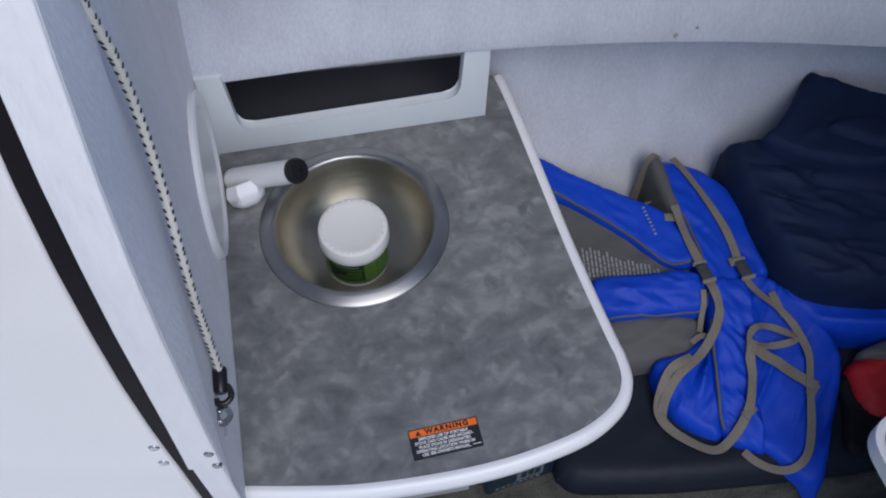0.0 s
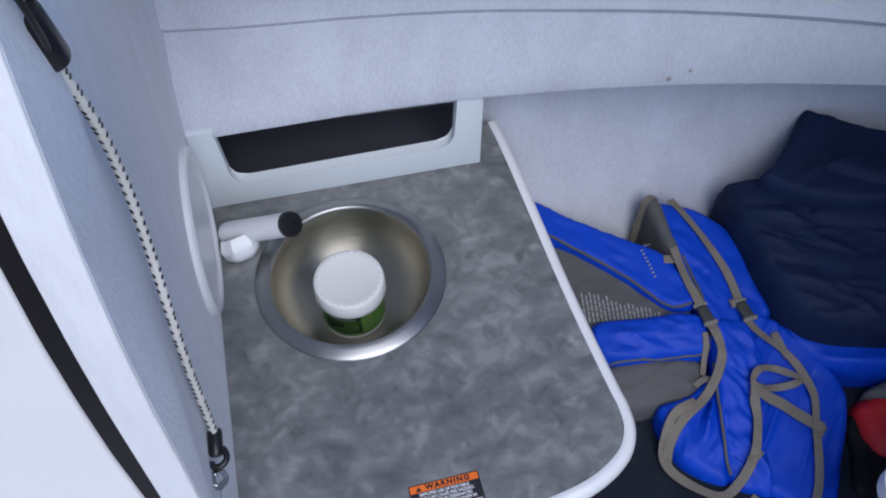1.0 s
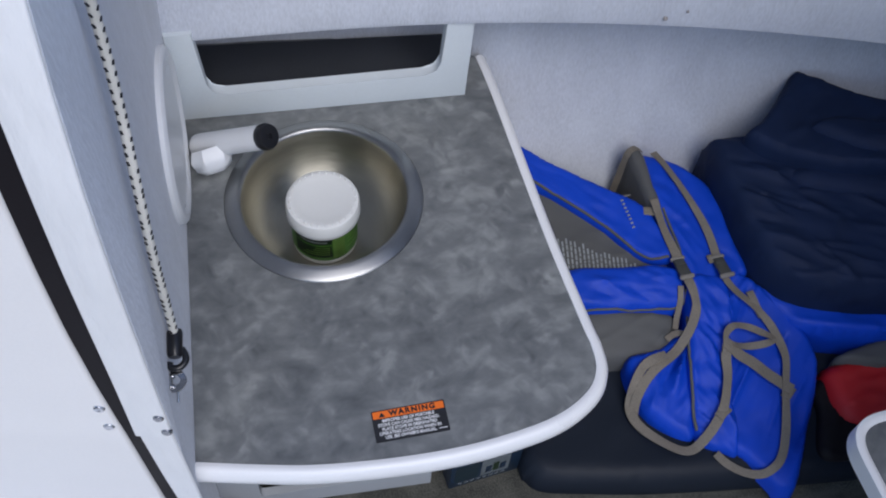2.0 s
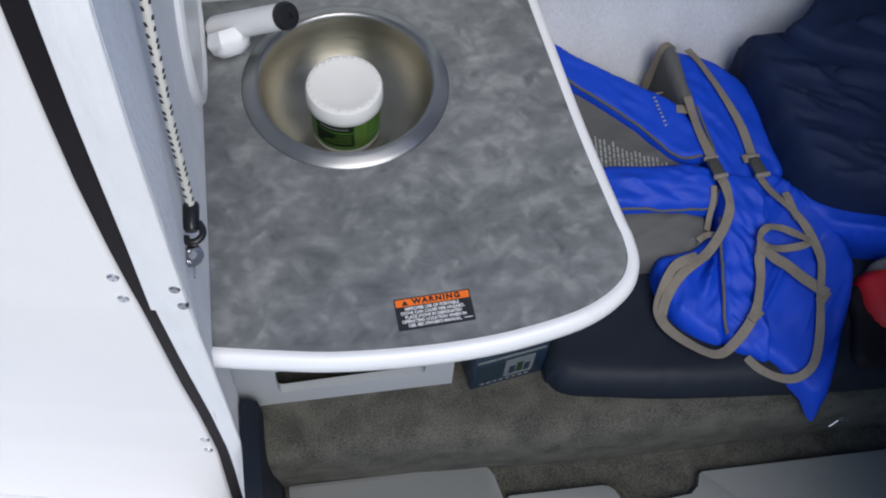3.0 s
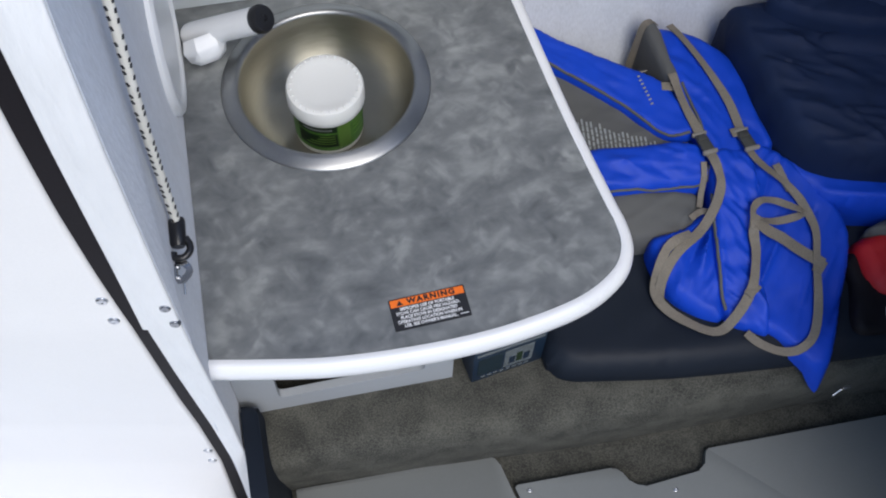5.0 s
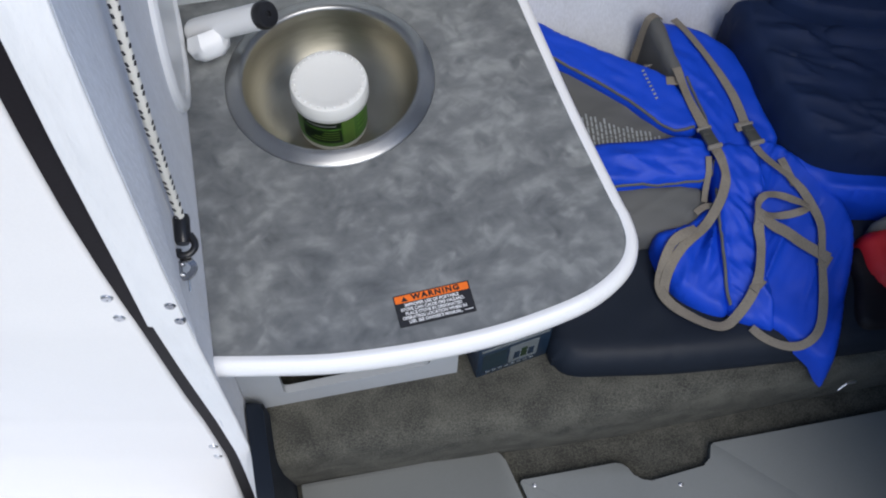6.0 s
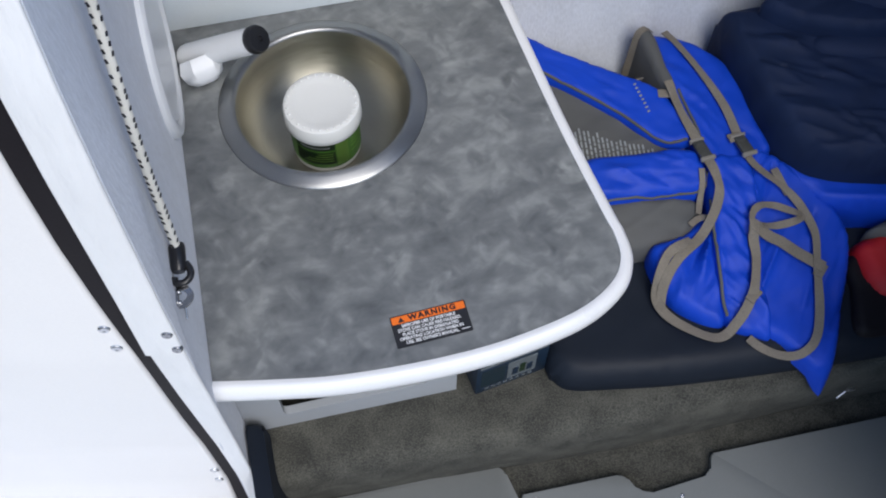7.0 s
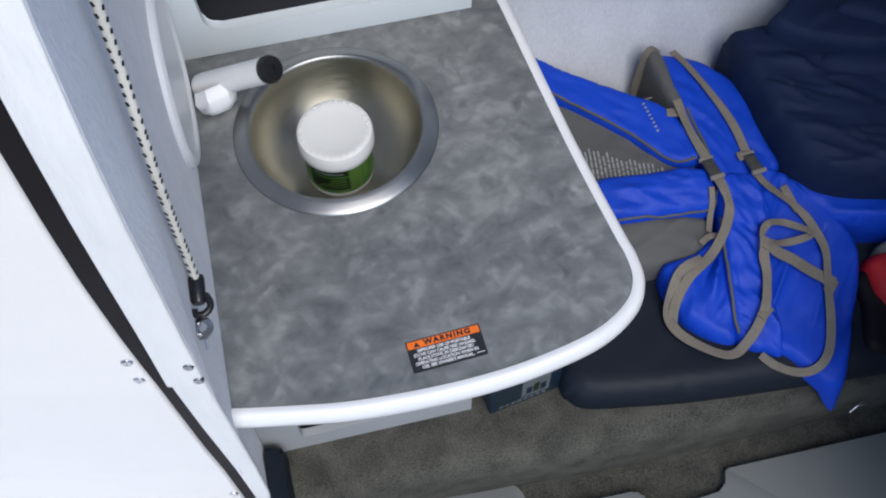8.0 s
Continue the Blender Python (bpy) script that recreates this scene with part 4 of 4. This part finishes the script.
def buckle(x, y, turn):
    z = drape(x, y, 0.011)
    m = Matrix.Translation((x, y, z)) @ Matrix.Rotation(turn, 4, "Z") @ Matrix.Rotation(radians(-8), 4, "X") @ Matrix.Diagonal((0.88, 0.92, 0.9, 1))

    def piece(lo, hi, bevel):
        bm = box(lo, hi, bevel)
        bm.transform(m)
        return bm

    b = part("buckle", piece((-0.0115, -0.022, -0.004), (0.0115, 0.020, 0.004), 0.003), M_BUCKLE, vest, "dark grey plastic side-release buckle")
    part("prong", piece((-0.009, 0.004, 0.003), (0.009, 0.014, 0.0055), 0.001), M_BUCKLE, b)
    part("bar", piece((-0.0145, -0.026, -0.003), (0.0145, -0.019, 0.005), 0.002), M_BAR, b)
    part("bar", piece((-0.0145, 0.018, -0.003), (0.0145, 0.024, 0.005), 0.002), M_BAR, b)


buckle(0.584, -0.097, radians(6))
buckle(0.650, -0.106, radians(6))
for x, y, turn in ((0.560, 0.018, -0.2), (0.644, -0.088, 0.1), (0.717, -0.318, 0.75), (0.597, -0.338, 0.6)):
    bm = box((-0.013, -0.008, 0), (0.013, 0.008, 0.003), 0.001)
    bm.transform(Matrix.Translation((x, y, drape(x, y, 0.006))) @ Matrix.Rotation(turn, 4, "Z"))
    part("strap_keeper", bm, M_WEB, vest)


# small print on the lining and a plain mark on the shoulder
def print_line(x, y, length, width, turn, mat, name, tree, lift=0.0006):
    hit = tree.ray_cast(Vector((x, y, 0.3)), Vector((0, 0, -1)))
    bm = box((-length / 2, -width / 2, -0.0006), (length / 2, width / 2, 0.0006), 0)
    bm.transform(Matrix.Translation((x, y, (hit[0].z if hit[0] is not None else -0.2) + lift)) @ Matrix.Rotation(turn, 4, "Z"))
    part(name, bm, mat, vest)


for i in range(19):
    y = -0.060 - 0.0008 * i
    end = y + max(0.006, 0.052 - 0.0026 * i)
    while y < end:
        run = 0.004 + 0.008 * random.random()
        print_line(0.386 + 0.0072 * i + 0.12 * (y + 0.06), y + run / 2, run, 0.0030, 1.45, M_GREYPRINT, "print_bar", tops[0])
        y += run + 0.0016
for i in range(8):
    print_line(0.514 + 0.0012 * i, 0.044 - 0.0075 * i, 0.0048, 0.0028, 0.35, M_GREYPRINT, "mark", tops[2], 0.0014)

# second blue life jacket under the dark jackets
other = thing("life_jacket", (0.85, -0.2, CUSH), "blue life jacket partly covered by a navy jacket", "life jacket")
bm = puff([(0.700, -0.125), (0.742, -0.205), (0.80, -0.232), (0.90, -0.250), (1.05, -0.25), (1.10, -0.15), (0.95, -0.05), (0.78, -0.05)], lambda x, y: -0.192 - 0.03 * (x - 0.7), lambda x, y: CUSH + 0.001, soft=0.016, seed=7, turn=-0.4, scale=10, amount=0.006, drop=0.030, creases=44, size=0.0080)
part("panel", bm, M_BLUE, other, smooth=75)


def garment(at, label):
    return thing("jacket", at, label, "jacket", group="folded jackets")


def cloth(name, parent, outline, top, low, **more):
    part(name, puff(outline, top, lambda x, y: low, **more), M_NAVYCLOTH, parent, smooth=75)


heap = garment((0.85, 0.0, CUSH), "dark navy folded jacket heaped on the life jackets")
cloth("body", heap, [(0.683, 0.120), (0.690, 0.127), (0.74, 0.128), (0.80, 0.122), (0.95, 0.12), (1.15, 0.05), (1.15, -0.19), (0.98, -0.218), (0.834, -0.204), (0.752, -0.176), (0.716, -0.140), (0.700, -0.108), (0.693, -0.072), (0.686, -0.04), (0.685, 0.0), (0.678, 0.05)],
      lambda x, y: -0.106 + 0.055 * (y + 0.02) + 0.015 * (x - 0.7) + 0.05 * min(0.0, y + 0.10), CUSH - 0.003, soft=0.026, seed=21, turn=-0.45, scale=9, amount=0.0030, drop=0.050, step=0.0048, creases=170, size=0.0066)
cloth("fold", heap, [(0.80, 0.030), (0.88, 0.050), (1.02, 0.035), (1.15, 0.01), (1.15, -0.075), (1.0, -0.060), (0.88, -0.030), (0.81, -0.005)],
      lambda x, y: -0.093 + 0.05 * (y + 0.02) + 0.015 * (x - 0.7), -0.13, soft=0.030, seed=22, turn=-0.25, scale=8, amount=0.003, drop=0.020, step=0.0062, creases=26, size=0.0050)
rear = garment((0.95, 0.1, CUSH), "dark navy jacket folded behind the heap against the hull")
cloth("body", rear, [(0.735, 0.088), (0.765, 0.118), (0.80, 0.152), (0.838, 0.196), (0.857, 0.217), (0.866, 0.215), (0.92, 0.178), (0.99, 0.136), (1.15, 0.05), (1.15, -0.04), (0.95, -0.01), (0.83, 0.02)],
      lambda x, y: -0.060 + 0.03 * (x - 0.8), CUSH - 0.003, soft=0.009, seed=31, turn=0.5, scale=7, amount=0.004, drop=0.018, step=0.0065, creases=46, size=0.0055)
cloth("sleeve", rear, [(0.835, 0.085), (0.90, 0.105), (1.0, 0.075), (1.15, 0.02), (1.15, -0.05), (1.0, -0.01), (0.90, 0.030)],
      lambda x, y: -0.046 + 0.02 * (x - 0.8), -0.10, soft=0.022, seed=33, turn=-0.3, scale=8, amount=0.004, drop=0.03, step=0.0065, creases=34, size=0.0055)
red = thing("life_jacket", (0.86, -0.33, CUSH), "red life jacket with a grey edge lying on the cushion", "life jacket")
part("panel", puff([(0.812, -0.270), (0.790, -0.318), (0.806, -0.372), (0.86, -0.385), (1.0, -0.38), (1.05, -0.30), (0.95, -0.26)], lambda x, y: -0.238, lambda x, y: CUSH + 0.001, soft=0.03, seed=41, turn=0.3, amount=0.005, drop=0.035), M_RED, red, smooth=75)
part("edge", puff([(0.825, -0.262), (0.86, -0.290), (0.95, -0.300), (1.02, -0.27), (0.95, -0.24)], lambda x, y: -0.226, lambda x, y: CUSH + 0.001, soft=0.015, seed=43, amount=0.003, drop=0.02), M_GREYCLOTH, red, "grey nylon edge", smooth=75)
bag = thing("bag", (0.82, -0.38, CUSH), "black cloth bag lying flat on the cushion", "bag")
part("cloth", puff([(0.786, -0.290), (0.772, -0.345), (0.750, -0.415), (0.80, -0.432), (0.95, -0.43), (1.05, -0.36), (0.95, -0.28)], lambda x, y: -0.258, lambda x, y: CUSH + 0.001, soft=0.012, seed=51, turn=0.9, amount=0.004, drop=0.012, creases=8), M_RUBBER, bag, smooth=75)
